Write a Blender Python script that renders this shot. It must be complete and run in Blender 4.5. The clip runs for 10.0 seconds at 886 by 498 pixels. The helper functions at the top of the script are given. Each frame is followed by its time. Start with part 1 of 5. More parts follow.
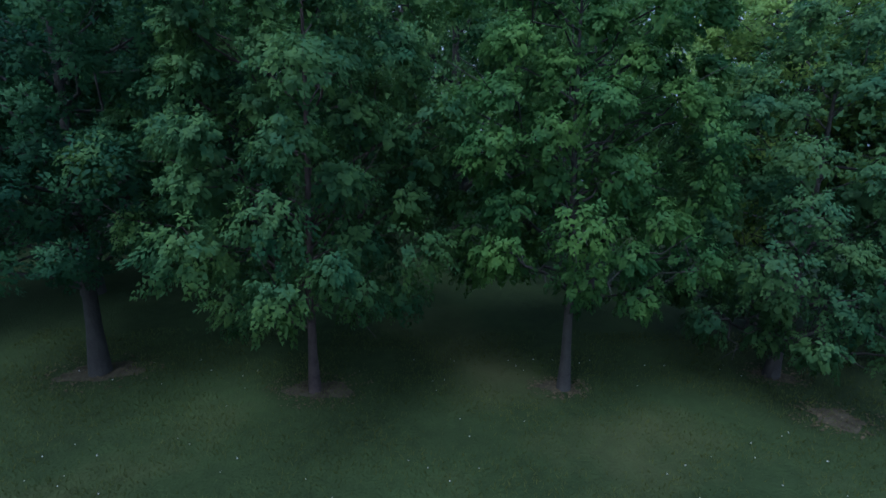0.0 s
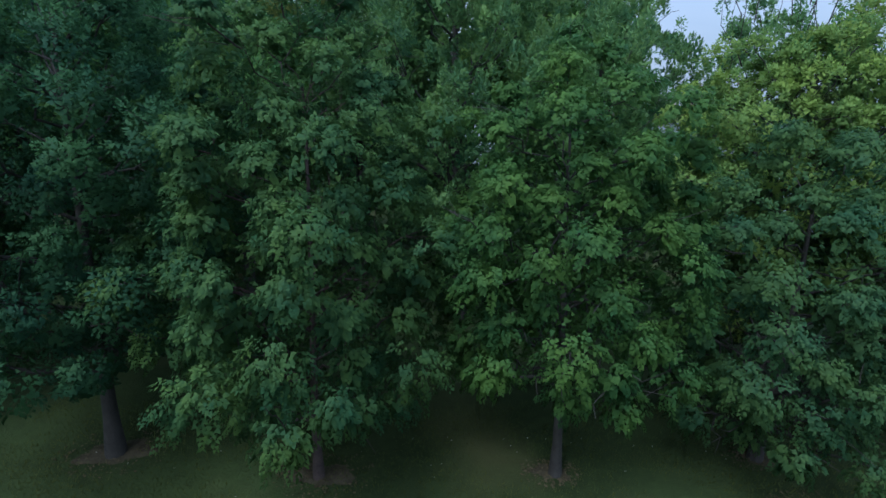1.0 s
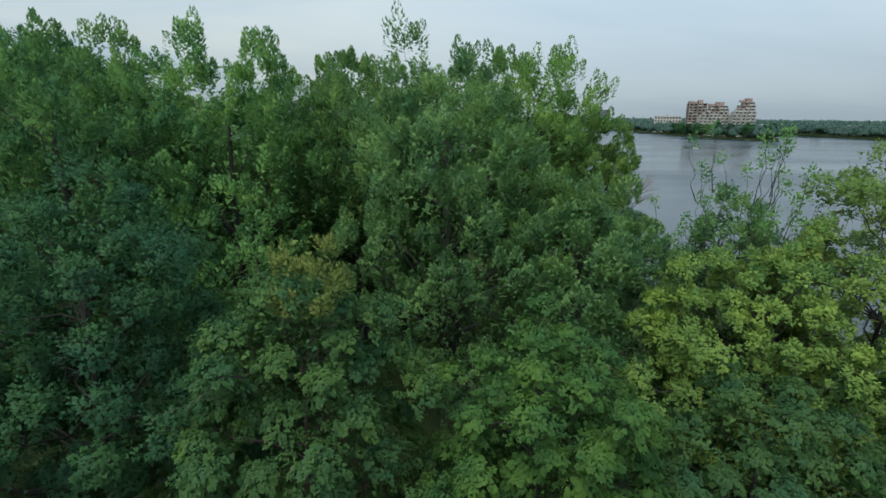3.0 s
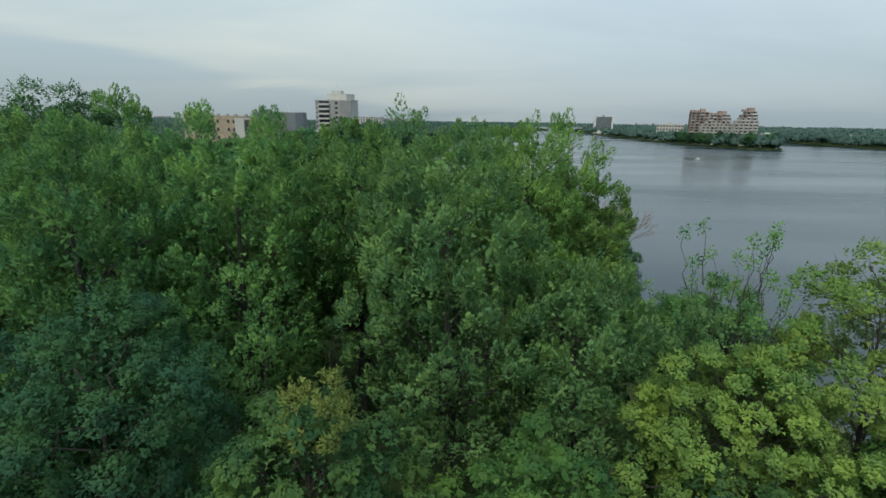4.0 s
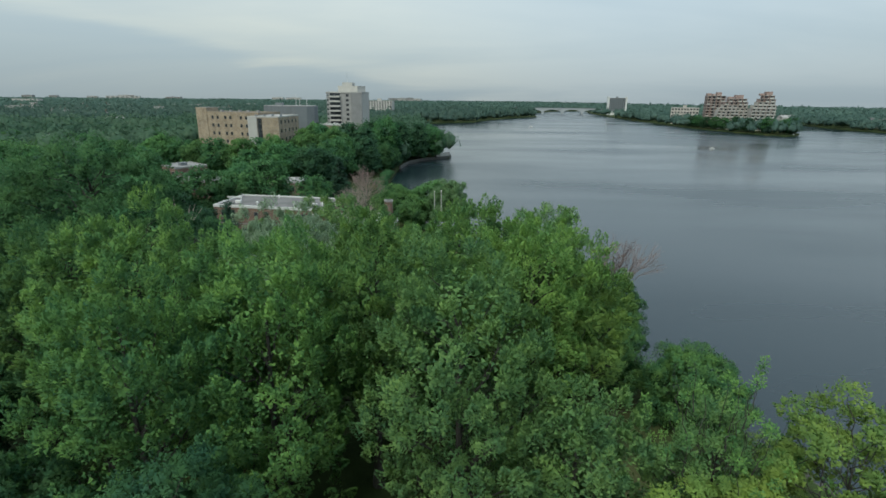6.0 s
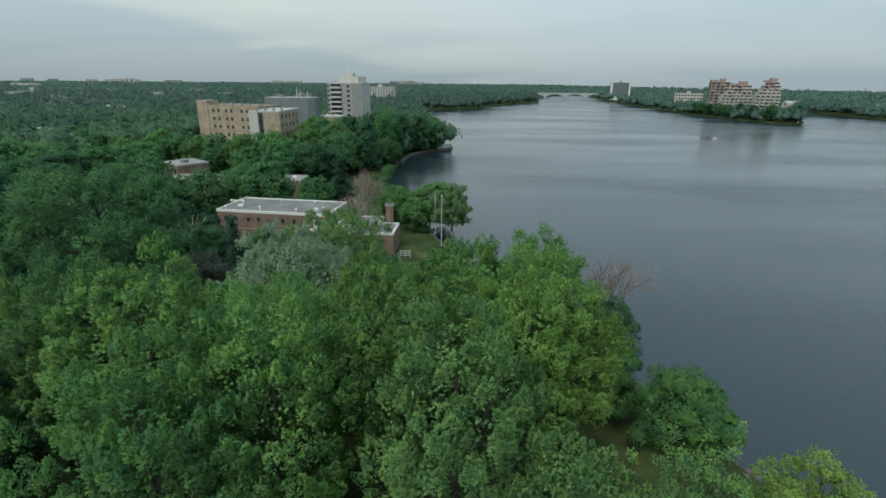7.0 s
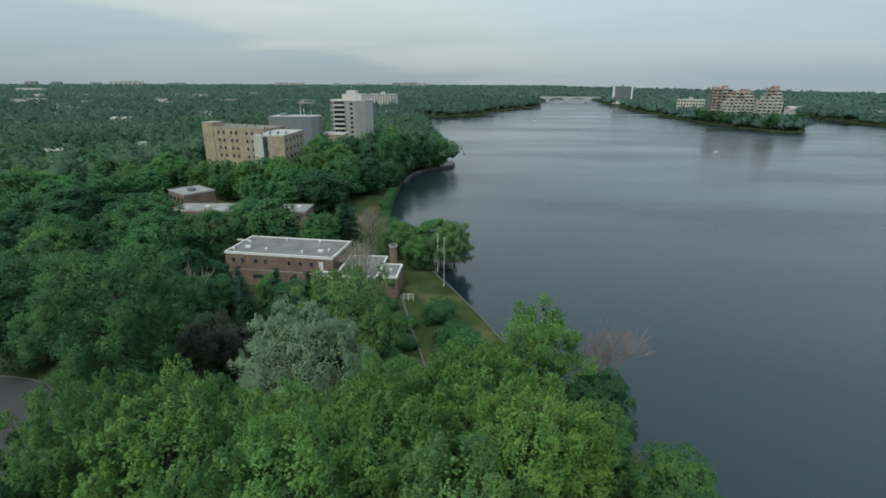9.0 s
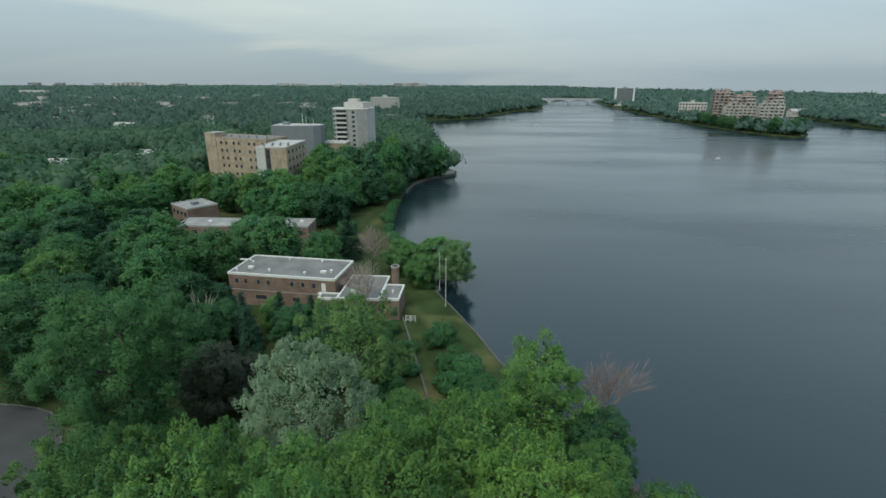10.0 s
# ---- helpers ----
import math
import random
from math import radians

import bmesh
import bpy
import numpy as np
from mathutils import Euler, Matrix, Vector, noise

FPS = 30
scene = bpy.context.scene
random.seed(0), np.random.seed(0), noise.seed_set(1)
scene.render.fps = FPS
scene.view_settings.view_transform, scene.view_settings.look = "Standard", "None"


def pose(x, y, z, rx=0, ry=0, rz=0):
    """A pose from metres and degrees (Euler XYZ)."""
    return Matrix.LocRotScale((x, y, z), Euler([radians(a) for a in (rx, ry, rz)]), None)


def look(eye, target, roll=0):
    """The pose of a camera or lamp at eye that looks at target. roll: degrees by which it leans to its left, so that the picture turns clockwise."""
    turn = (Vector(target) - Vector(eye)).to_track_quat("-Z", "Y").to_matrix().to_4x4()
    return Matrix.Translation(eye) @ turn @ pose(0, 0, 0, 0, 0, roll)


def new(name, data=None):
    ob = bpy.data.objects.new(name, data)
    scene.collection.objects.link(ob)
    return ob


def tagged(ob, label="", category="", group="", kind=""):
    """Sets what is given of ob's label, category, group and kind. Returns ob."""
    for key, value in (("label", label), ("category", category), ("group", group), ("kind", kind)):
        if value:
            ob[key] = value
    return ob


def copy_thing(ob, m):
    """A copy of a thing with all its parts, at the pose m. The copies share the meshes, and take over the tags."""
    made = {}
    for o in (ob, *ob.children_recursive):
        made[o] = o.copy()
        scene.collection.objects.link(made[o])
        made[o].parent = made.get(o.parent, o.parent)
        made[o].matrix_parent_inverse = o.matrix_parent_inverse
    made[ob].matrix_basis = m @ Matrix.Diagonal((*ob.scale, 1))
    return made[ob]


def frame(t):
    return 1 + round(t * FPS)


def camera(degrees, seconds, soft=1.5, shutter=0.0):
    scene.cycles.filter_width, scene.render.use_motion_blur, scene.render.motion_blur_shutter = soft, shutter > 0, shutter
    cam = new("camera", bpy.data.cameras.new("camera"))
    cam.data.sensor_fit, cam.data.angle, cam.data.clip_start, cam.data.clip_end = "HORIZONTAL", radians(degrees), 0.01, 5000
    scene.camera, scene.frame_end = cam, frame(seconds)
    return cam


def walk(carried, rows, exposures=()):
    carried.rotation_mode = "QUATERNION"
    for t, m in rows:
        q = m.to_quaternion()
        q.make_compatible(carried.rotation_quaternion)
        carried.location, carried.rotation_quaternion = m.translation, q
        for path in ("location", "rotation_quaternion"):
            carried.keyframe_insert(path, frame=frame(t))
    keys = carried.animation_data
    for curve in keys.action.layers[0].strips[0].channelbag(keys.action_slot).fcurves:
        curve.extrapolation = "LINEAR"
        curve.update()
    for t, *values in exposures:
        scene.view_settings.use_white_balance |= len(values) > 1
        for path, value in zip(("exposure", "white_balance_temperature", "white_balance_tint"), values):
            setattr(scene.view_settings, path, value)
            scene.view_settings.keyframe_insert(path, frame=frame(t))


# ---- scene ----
from itertools import product

cam = camera(83.3, 10.0, soft=1.6)
ROWS = [
    (0, 0.05, 0.482, 6.94, 0.137, -15.411, -0.424),
    (0.5, 0.113, 0.541, 8.217, 0.329, -15.713, -0.327),
    (1, 0.223, 0.575, 9.647, 0.64, -15.88, -0.319),
    (1.5, 0.211, 0.595, 11.051, 0.482, -15.636, -0.474),
    (2, 0.395, 0.582, 12.489, 0.547, -15.22, -0.387),
    (2.5, 0.596, 0.696, 14.24, 0.818, -15.161, -0.455),
    (4, 0.68, 0.924, 19.158, 1.324, -14.399, -0.735),
    (4.5, 0.599, 0.963, 20.885, 1.764, -14.55, -0.711),
    (5, 0.482, 0.973, 22.515, 2.204, -15.065, -0.614),
    (5.5, 0.448, 0.846, 23.877, 2.402, -15.597, -0.540),
    (7, 0.715, 0.966, 29.364, 2.714, -18.527, -0.466),
    (7.5, 0.658, 1.222, 31.356, 2.807, -18.493, -0.386),
    (8, 0.724, 1.288, 33.31, 2.871, -18.505, -0.321),
    (8.5, 0.612, 1.415, 35.28, 2.904, -18.514, -0.268),
    (9, 0.691, 1.49, 37.335, 2.97, -18.52, -0.219),
    (9.5, 0.621, 1.8, 39.416, 3.039, -18.516, -0.153),
    (10, 0.639, 2.28, 41.278, 3.155, -18.526, -0.128),
]
walk(cam, [(t, pose(x, y, z, 90 + pitch, roll, yaw)) for t, x, y, z, yaw, pitch, roll in ROWS],
     [(0.0, 0.02, 4500, 14), (1.0, 0.04, 4900, 12), (1.5, 0.06, 5200, 11), (2.5, 0.06, 5600, 6), (4.0, 0.01, 5950, 3), (10.0, 0.02, 5900, 1)])

# ---- world and sun: a soft, thinly overcast evening ----
SUN_EL, SUN_AZ = 56.0, 205.0     # degrees; azimuth clockwise from +y


def build_world():
    w = bpy.data.worlds.new("overcast_sky")
    scene.world = w
    w.use_nodes = True
    nt = w.node_tree
    nt.nodes.clear()
    N, L = nt.nodes.new, nt.links.new
    out, bg = N("ShaderNodeOutputWorld"), N("ShaderNodeBackground")
    sky = N("ShaderNodeTexSky")
    sky.sky_type = "NISHITA"
    sky.sun_disc = False
    sky.sun_elevation, sky.sun_rotation = radians(SUN_EL), radians(SUN_AZ)
    sky.dust_density = 3.0
    dim = N("ShaderNodeVectorMath"); dim.operation = "SCALE"; dim.inputs["Scale"].default_value = 0.085
    L(sky.outputs["Color"], dim.inputs[0])
    co = N("ShaderNodeTexCoord")
    sep = N("ShaderNodeSeparateXYZ"); L(co.outputs["Generated"], sep.inputs[0])
    zc = N("ShaderNodeMath"); zc.operation = "MAXIMUM"; L(sep.outputs["Z"], zc.inputs[0]); zc.inputs[1].default_value = 0.0
    za = N("ShaderNodeMath"); za.operation = "ADD"; L(zc.outputs[0], za.inputs[0]); za.inputs[1].default_value = 0.13
    inv = N("ShaderNodeMath"); inv.operation = "DIVIDE"; inv.inputs[0].default_value = 1.0; L(za.outputs[0], inv.inputs[1])
    plane = N("ShaderNodeVectorMath"); plane.operation = "SCALE"
    L(co.outputs["Generated"], plane.inputs[0]); L(inv.outputs[0], plane.inputs["Scale"])
    mp = N("ShaderNodeMapping"); mp.inputs["Scale"].default_value = (0.30, 0.50, 0.3); mp.inputs["Rotation"].default_value = (0, 0, radians(12))
    mp.inputs["Location"].default_value = (1.7, 0.4, 0.0)
    L(plane.outputs[0], mp.inputs[0])
    nz = N("ShaderNodeTexNoise"); nz.inputs["Scale"].default_value = 1.0; nz.inputs["Detail"].default_value = 6.0; nz.inputs["Roughness"].default_value = 0.52
    nz.inputs["Distortion"].default_value = 0.5
    L(mp.outputs[0], nz.inputs["Vector"])
    ramp = N("ShaderNodeValToRGB")
    ramp.color_ramp.elements[0].position, ramp.color_ramp.elements[1].position = 0.34, 0.64
    L(nz.outputs["Fac"], ramp.inputs[0])
    shade = N("ShaderNodeMix"); shade.data_type = "RGBA"
    shade.inputs[6].default_value = (0.46, 0.53, 0.57, 1)
    # the cloud is creamier towards -x, cooler towards +x
    warm = N("ShaderNodeMapRange"); warm.interpolation_type = "SMOOTHSTEP"; warm.inputs[1].default_value, warm.inputs[2].default_value = -0.45, 0.35
    L(sep.outputs["X"], warm.inputs[0])
    tone = N("ShaderNodeMix"); tone.data_type = "RGBA"
    tone.inputs[6].default_value, tone.inputs[7].default_value = (0.775, 0.757, 0.665, 1), (0.625, 0.665, 0.675, 1)
    L(warm.outputs[0], tone.inputs[0]); L(tone.outputs[2], shade.inputs[7])
    # a far blue-grey cloud deck that rises towards -x under the pale veil
    rise = N("ShaderNodeMath"); rise.operation = "MULTIPLY_ADD"; L(sep.outputs["X"], rise.inputs[0]); rise.inputs[1].default_value = 0.186; L(sep.outputs["Z"], rise.inputs[2])
    edge = N("ShaderNodeMath"); edge.operation = "MULTIPLY_ADD"; L(nz.outputs["Fac"], edge.inputs[0]); edge.inputs[1].default_value = 0.11; L(rise.outputs[0], edge.inputs[2])
    over = N("ShaderNodeMapRange"); over.interpolation_type = "SMOOTHSTEP"; over.inputs[1].default_value, over.inputs[2].default_value = 0.038, 0.068
    over.inputs[3].default_value = 0.34
    L(edge.outputs[0], over.inputs[0])
    soft = N("ShaderNodeMapRange"); soft.inputs[3].default_value, soft.inputs[4].default_value = 0.42, 1.0; L(ramp.outputs[0], soft.inputs[0])
    both = N("ShaderNodeMath"); both.operation = "MULTIPLY"; L(soft.outputs[0], both.inputs[0]); L(over.outputs[0], both.inputs[1])
    L(both.outputs[0], shade.inputs[0])
    mix = N("ShaderNodeMix"); mix.data_type = "RGBA"; mix.inputs[0].default_value = 0.82
    L(dim.outputs[0], mix.inputs[6]); L(shade.outputs[2], mix.inputs[7])
    steep = N("ShaderNodeMath"); steep.operation = "MULTIPLY_ADD"; L(zc.outputs[0], steep.inputs[0]); steep.inputs[1].default_value, steep.inputs[2].default_value = -1.75, 2.3
    up = N("ShaderNodeMath"); up.operation = "MULTIPLY_ADD"; L(zc.outputs[0], up.inputs[0]); L(steep.outputs[0], up.inputs[1]); up.inputs[2].default_value = 0.80
    lift = N("ShaderNodeVectorMath"); lift.operation = "SCALE"; L(mix.outputs[2], lift.inputs[0]); L(up.outputs[0], lift.inputs["Scale"])
    deep = N("ShaderNodeMapRange"); deep.inputs[1].default_value, deep.inputs[2].default_value = 0.2, 0.6; L(zc.outputs[0], deep.inputs[0])
    blue = N("ShaderNodeMix"); blue.data_type = "RGBA"; blue.blend_type = "MULTIPLY"; blue.inputs[7].default_value = (0.92, 0.985, 1.08, 1)
    L(deep.outputs[0], blue.inputs[0]); L(lift.outputs[0], blue.inputs[6])
    L(blue.outputs[2], bg.inputs["Color"])
    bg.inputs["Strength"].default_value = 1.0
    L(bg.outputs[0], out.inputs["Surface"])


build_world()
sun = new("sun", bpy.data.lights.new("sun", "SUN"))
sun.data.energy, sun.data.angle, sun.data.color = 2.6, radians(28), (1.0, 0.92, 0.77)
_d = Vector((math.sin(radians(SUN_AZ)) * math.cos(radians(SUN_EL)), math.cos(radians(SUN_AZ)) * math.cos(radians(SUN_EL)), math.sin(radians(SUN_EL))))
sun.matrix_world = look(_d * 100, (0, 0, 0))


# ---- materials ----
def material(name, colour, rough=0.8, metal=0.0, spec=0.5, var=0.25, scale=1.0, scale2=None, bump=0.0, bump_scale=None, dark=None, coords="Object"):
    """A Principled material with variation at two scales and a fine relief."""
    m = bpy.data.materials.new(name)
    m.use_nodes = True
    nt = m.node_tree
    N, L = nt.nodes.new, nt.links.new
    p = nt.nodes["Principled BSDF"]
    p.inputs["Roughness"].default_value, p.inputs["Metallic"].default_value = rough, metal
    p.inputs["Specular IOR Level"].default_value = spec
    co = N("ShaderNodeTexCoord")
    a, b = N("ShaderNodeTexNoise"), N("ShaderNodeTexNoise")
    a.inputs["Scale"].default_value, b.inputs["Scale"].default_value = scale, scale2 or scale * 9
    a.inputs["Detail"].default_value, b.inputs["Detail"].default_value = 5, 4
    L(co.outputs[coords], a.inputs["Vector"]); L(co.outputs[coords], b.inputs["Vector"])
    mx = N("ShaderNodeMix"); mx.data_type = "RGBA"
    mx.inputs[6].default_value = (*(dark or [c * (1 - var) for c in colour]), 1)
    mx.inputs[7].default_value = (*[min(1, c * (1 + var)) for c in colour], 1)
    av = N("ShaderNodeMath"); av.operation = "MULTIPLY_ADD"
    L(a.outputs["Fac"], av.inputs[0]); av.inputs[1].default_value = 0.65
    half = N("ShaderNodeMath"); half.operation = "MULTIPLY"; L(b.outputs["Fac"], half.inputs[0]); half.inputs[1].default_value = 0.35
    L(half.outputs[0], av.inputs[2])
    rg = N("ShaderNodeMapRange"); rg.inputs[1].default_value, rg.inputs[2].default_value = 0.33, 0.67
    L(av.outputs[0], rg.inputs[0]); L(rg.outputs[0], mx.inputs[0])
    L(mx.outputs[2], p.inputs["Base Color"])
    if bump:
        bp = N("ShaderNodeBump"); bp.inputs["Strength"].default_value = 0.8; bp.inputs["Distance"].default_value = bump
        c = b
        if bump_scale:
            c = N("ShaderNodeTexNoise"); c.inputs["Scale"].default_value = bump_scale; c.inputs["Detail"].default_value = 4
            L(co.outputs[coords], c.inputs["Vector"])
        L(c.outputs["Fac"], bp.inputs["Height"]); L(bp.outputs[0], p.inputs["Normal"])
    return m


def leaf_material(name, colour, tip, clump=0.9, through_light=0.42, rough=0.6, spec=0.1):
    """Foliage: colour varies leaf by leaf, clump by clump and tree by tree."""
    m = bpy.data.materials.new(name)
    m.use_nodes = True
    nt = m.node_tree
    N, L = nt.nodes.new, nt.links.new
    p, out = nt.nodes["Principled BSDF"], nt.nodes["Material Output"]
    p.inputs["Roughness"].default_value = rough
    p.inputs["Specular IOR Level"].default_value = spec
    geo, co, info = N("ShaderNodeNewGeometry"), N("ShaderNodeTexCoord"), N("ShaderNodeObjectInfo")
    nz = N("ShaderNodeTexNoise"); nz.inputs["Scale"].default_value = clump; nz.inputs["Detail"].default_value = 3
    L(co.outputs["Object"], nz.inputs["Vector"])
    f = N("ShaderNodeMath"); f.operation = "MULTIPLY_ADD"; L(geo.outputs["Random Per Island"], f.inputs[0]); f.inputs[1].default_value = 0.22
    g = N("ShaderNodeMapRange"); g.inputs[1].default_value, g.inputs[2].default_value, g.inputs[3].default_value, g.inputs[4].default_value = 0.36, 0.64, 0.12, 0.62
    L(nz.outputs["Fac"], g.inputs[0]); L(g.outputs[0], f.inputs[2])
    mx = N("ShaderNodeMix"); mx.data_type = "RGBA"
    mx.inputs[6].default_value, mx.inputs[7].default_value = (*colour, 1), (*tip, 1)
    L(f.outputs[0], mx.inputs[0])
    hsv = N("ShaderNodeHueSaturation")
    v = N("ShaderNodeMapRange"); v.inputs[3].default_value, v.inputs[4].default_value = 0.88, 1.12
    h = N("ShaderNodeMapRange"); h.inputs[3].default_value, h.inputs[4].default_value = 0.494, 0.507
    L(info.outputs["Random"], v.inputs[0]); L(info.outputs["Random"], h.inputs[0])
    L(v.outputs[0], hsv.inputs["Value"]); L(h.outputs[0], hsv.inputs["Hue"]); L(mx.outputs[2], hsv.inputs["Color"])
    L(hsv.outputs[0], p.inputs["Base Color"])
    t = N("ShaderNodeBsdfTranslucent"); L(hsv.outputs[0], t.inputs["Color"])
    ms = N("ShaderNodeMixShader"); ms.inputs[0].default_value = through_light
    L(p.outputs[0], ms.inputs[1]); L(t.outputs[0], ms.inputs[2]); L(ms.outputs[0], out.inputs["Surface"])
    return m


def water_material():
    m = bpy.data.materials.new("river_water")
    m.use_nodes = True
    nt = m.node_tree
    N, L = nt.nodes.new, nt.links.new
    p = nt.nodes["Principled BSDF"]
    p.inputs["Base Color"].default_value = (0.008, 0.017, 0.021, 1)
    p.inputs["Roughness"].default_value = 0.10
    p.inputs["IOR"].default_value = 1.50
    co = N("ShaderNodeTexCoord")
    heights = []
    for sc, stretch, wt in ((0.35, 2.2, 0.5), (1.6, 2.0, 0.3), (0.035, 1.8, 0.6)):
        mp = N("ShaderNodeMapping"); mp.inputs["Scale"].default_value = (sc, sc * stretch, sc); mp.inputs["Rotation"].default_value = (0, 0, radians(14))
        nz = N("ShaderNodeTexNoise"); nz.inputs["Scale"].default_value = 1.0; nz.inputs["Detail"].default_value = 4
        L(co.outputs["Object"], mp.inputs[0]); L(mp.outputs[0], nz.inputs["Vector"])
        k = N("ShaderNodeMath"); k.operation = "MULTIPLY"; k.inputs[1].default_value = wt
        L(nz.outputs["Fac"], k.inputs[0]); heights.append(k)
    s1 = N("ShaderNodeMath"); L(heights[0].outputs[0], s1.inputs[0]); L(heights[1].outputs[0], s1.inputs[1])
    s2 = N("ShaderNodeMath"); L(s1.outputs[0], s2.inputs[0]); L(heights[2].outputs[0], s2.inputs[1])
    bp = N("ShaderNodeBump"); bp.inputs["Strength"].default_value = 0.14; bp.inputs["Distance"].default_value = 0.2
    L(s2.outputs[0], bp.inputs["Height"]); L(bp.outputs[0], p.inputs["Normal"])
    # wind patches: ruffled and smooth stretches
    pm = N("ShaderNodeMapping"); pm.inputs["Scale"].default_value = (0.006, 0.02, 1); pm.inputs["Rotation"].default_value = (0, 0, radians(-18))
    pn = N("ShaderNodeTexNoise"); pn.inputs["Scale"].default_value = 1.0; pn.inputs["Detail"].default_value = 5
    L(co.outputs["Object"], pm.inputs[0]); L(pm.outputs[0], pn.inputs["Vector"])
    pr = N("ShaderNodeMapRange"); pr.inputs[1].default_value, pr.inputs[2].default_value, pr.inputs[3].default_value, pr.inputs[4].default_value = 0.35, 0.65, 0.12, 0.30
    L(pn.outputs["Fac"], pr.inputs[0]); L(pr.outputs[0], p.inputs["Roughness"])
    return m


def brick_material(name, colour, mortar, scale=1.0):
    m = bpy.data.materials.new(name)
    m.use_nodes = True
    nt = m.node_tree
    N, L = nt.nodes.new, nt.links.new
    p = nt.nodes["Principled BSDF"]
    p.inputs["Roughness"].default_value = 0.88
    co, geo = N("ShaderNodeTexCoord"), N("ShaderNodeNewGeometry")
    sep = N("ShaderNodeSeparateXYZ"); L(co.outputs["Object"], sep.inputs[0])
    add = N("ShaderNodeMath"); L(sep.outputs["X"], add.inputs[0]); L(sep.outputs["Y"], add.inputs[1])
    cmb = N("ShaderNodeCombineXYZ"); L(add.outputs[0], cmb.inputs["X"]); L(sep.outputs["Z"], cmb.inputs["Y"])
    b = N("ShaderNodeTexBrick")
    b.inputs["Color1"].default_value = (*colour, 1)
    b.inputs["Color2"].default_value = (*[c * 0.72 for c in colour], 1)
    b.inputs["Mortar"].default_value = (*mortar, 1)
    b.inputs["Scale"].default_value = scale
    b.inputs["Mortar Size"].default_value, b.inputs["Brick Width"].default_value, b.inputs["Row Height"].default_value = 0.008, 0.22, 0.075
    L(cmb.outputs[0], b.inputs["Vector"])
    nz = N("ShaderNodeTexNoise"); nz.inputs["Scale"].default_value = 0.45; nz.inputs["Detail"].default_value = 6; L(co.outputs["Object"], nz.inputs["Vector"])
    rg = N("ShaderNodeMapRange"); rg.inputs[1].default_value, rg.inputs[2].default_value, rg.inputs[3].default_value, rg.inputs[4].default_value = 0.3, 0.7, 0.72, 1.2
    L(nz.outputs["Fac"], rg.inputs[0])
    hsv = N("ShaderNodeHueSaturation"); L(rg.outputs[0], hsv.inputs["Value"]); L(b.outputs["Color"], hsv.inputs["Color"])
    L(hsv.outputs[0], p.inputs["Base Color"])
    bp = N("ShaderNodeBump"); bp.inputs["Strength"].default_value = 0.5; bp.inputs["Distance"].default_value = 0.006; bp.invert = True
    L(b.outputs["Fac"], bp.inputs["Height"]); L(bp.outputs[0], p.inputs["Normal"])
    return m


def glass_material():
    m = material("window_glass", (0.03, 0.035, 0.04), rough=0.08, spec=0.6, var=0.5, scale=0.7)
    return m


LEAF = {
    "maple": leaf_material("maple_leaves", (0.034, 0.109, 0.062), (0.147, 0.252, 0.055)),
    "row": leaf_material("green_maple_leaves", (0.035, 0.106, 0.044), (0.145, 0.250, 0.048)),
    "mid": leaf_material("broadleaf_foliage", (0.031, 0.096, 0.051), (0.112, 0.230, 0.074), clump=0.35),
    "mid_deep": leaf_material("dark_broadleaf_foliage", (0.022, 0.067, 0.047), (0.075, 0.153, 0.062), clump=0.35),
    "mid_light": leaf_material("light_broadleaf_foliage", (0.053, 0.129, 0.057), (0.152, 0.282, 0.078), clump=0.35),
    "shade": leaf_material("shaded_maple_leaves", (0.032, 0.098, 0.058), (0.127, 0.218, 0.055)),
    "deep": leaf_material("linden_leaves", (0.026, 0.081, 0.052), (0.083, 0.165, 0.053)),
    "poplar": leaf_material("poplar_leaves", (0.047, 0.133, 0.064), (0.228, 0.371, 0.084)),
    "pale": leaf_material("pale_poplar_leaves", (0.055, 0.144, 0.078), (0.239, 0.373, 0.103)),
    "bright": leaf_material("young_maple_leaves", (0.088, 0.190, 0.063), (0.265, 0.400, 0.090)),
    "yellow": leaf_material("yellowing_leaves", (0.097, 0.185, 0.065), (0.293, 0.377, 0.071)),
    "feather": leaf_material("feathery_light_leaves", (0.085, 0.165, 0.085), (0.215, 0.330, 0.135)),
    "silver": leaf_material("white_poplar_leaves", (0.150, 0.242, 0.145), (0.308, 0.400, 0.260)),
    "purple": leaf_material("purple_leaves", (0.052, 0.074, 0.056), (0.115, 0.128, 0.097)),
    "spruce": leaf_material("spruce_needles", (0.024, 0.060, 0.044), (0.050, 0.103, 0.058)),
    "gold": leaf_material("golden_leaves", (0.109, 0.167, 0.050), (0.252, 0.268, 0.062)),
    # distance haze is put into these two leaf colours: bluer and greyer
    "far": leaf_material("haze_tinted_far_leaves", (0.043, 0.086, 0.074), (0.117, 0.180, 0.139), clump=0.045),
    "wood": leaf_material("haze_tinted_wood_leaves", (0.031, 0.077, 0.052), (0.115, 0.186, 0.110), clump=0.045),
}
M_BARK = material("bark", (0.040, 0.037, 0.032), rough=0.95, var=0.4, scale=3, scale2=22, bump=0.03)
M_BARK_RED = material("reddish_bark", (0.066, 0.048, 0.042), rough=0.95, var=0.4, scale=3, scale2=22, bump=0.03)
M_BARK_PALE = material("pale_dry_bark", (0.26, 0.22, 0.19), rough=0.95, var=0.3, scale=3, scale2=22, bump=0.02)
M_TWIG_RED = material("reddish_twigs", (0.205, 0.155, 0.140), rough=0.9, var=0.25, scale=3)
M_WATER = water_material()
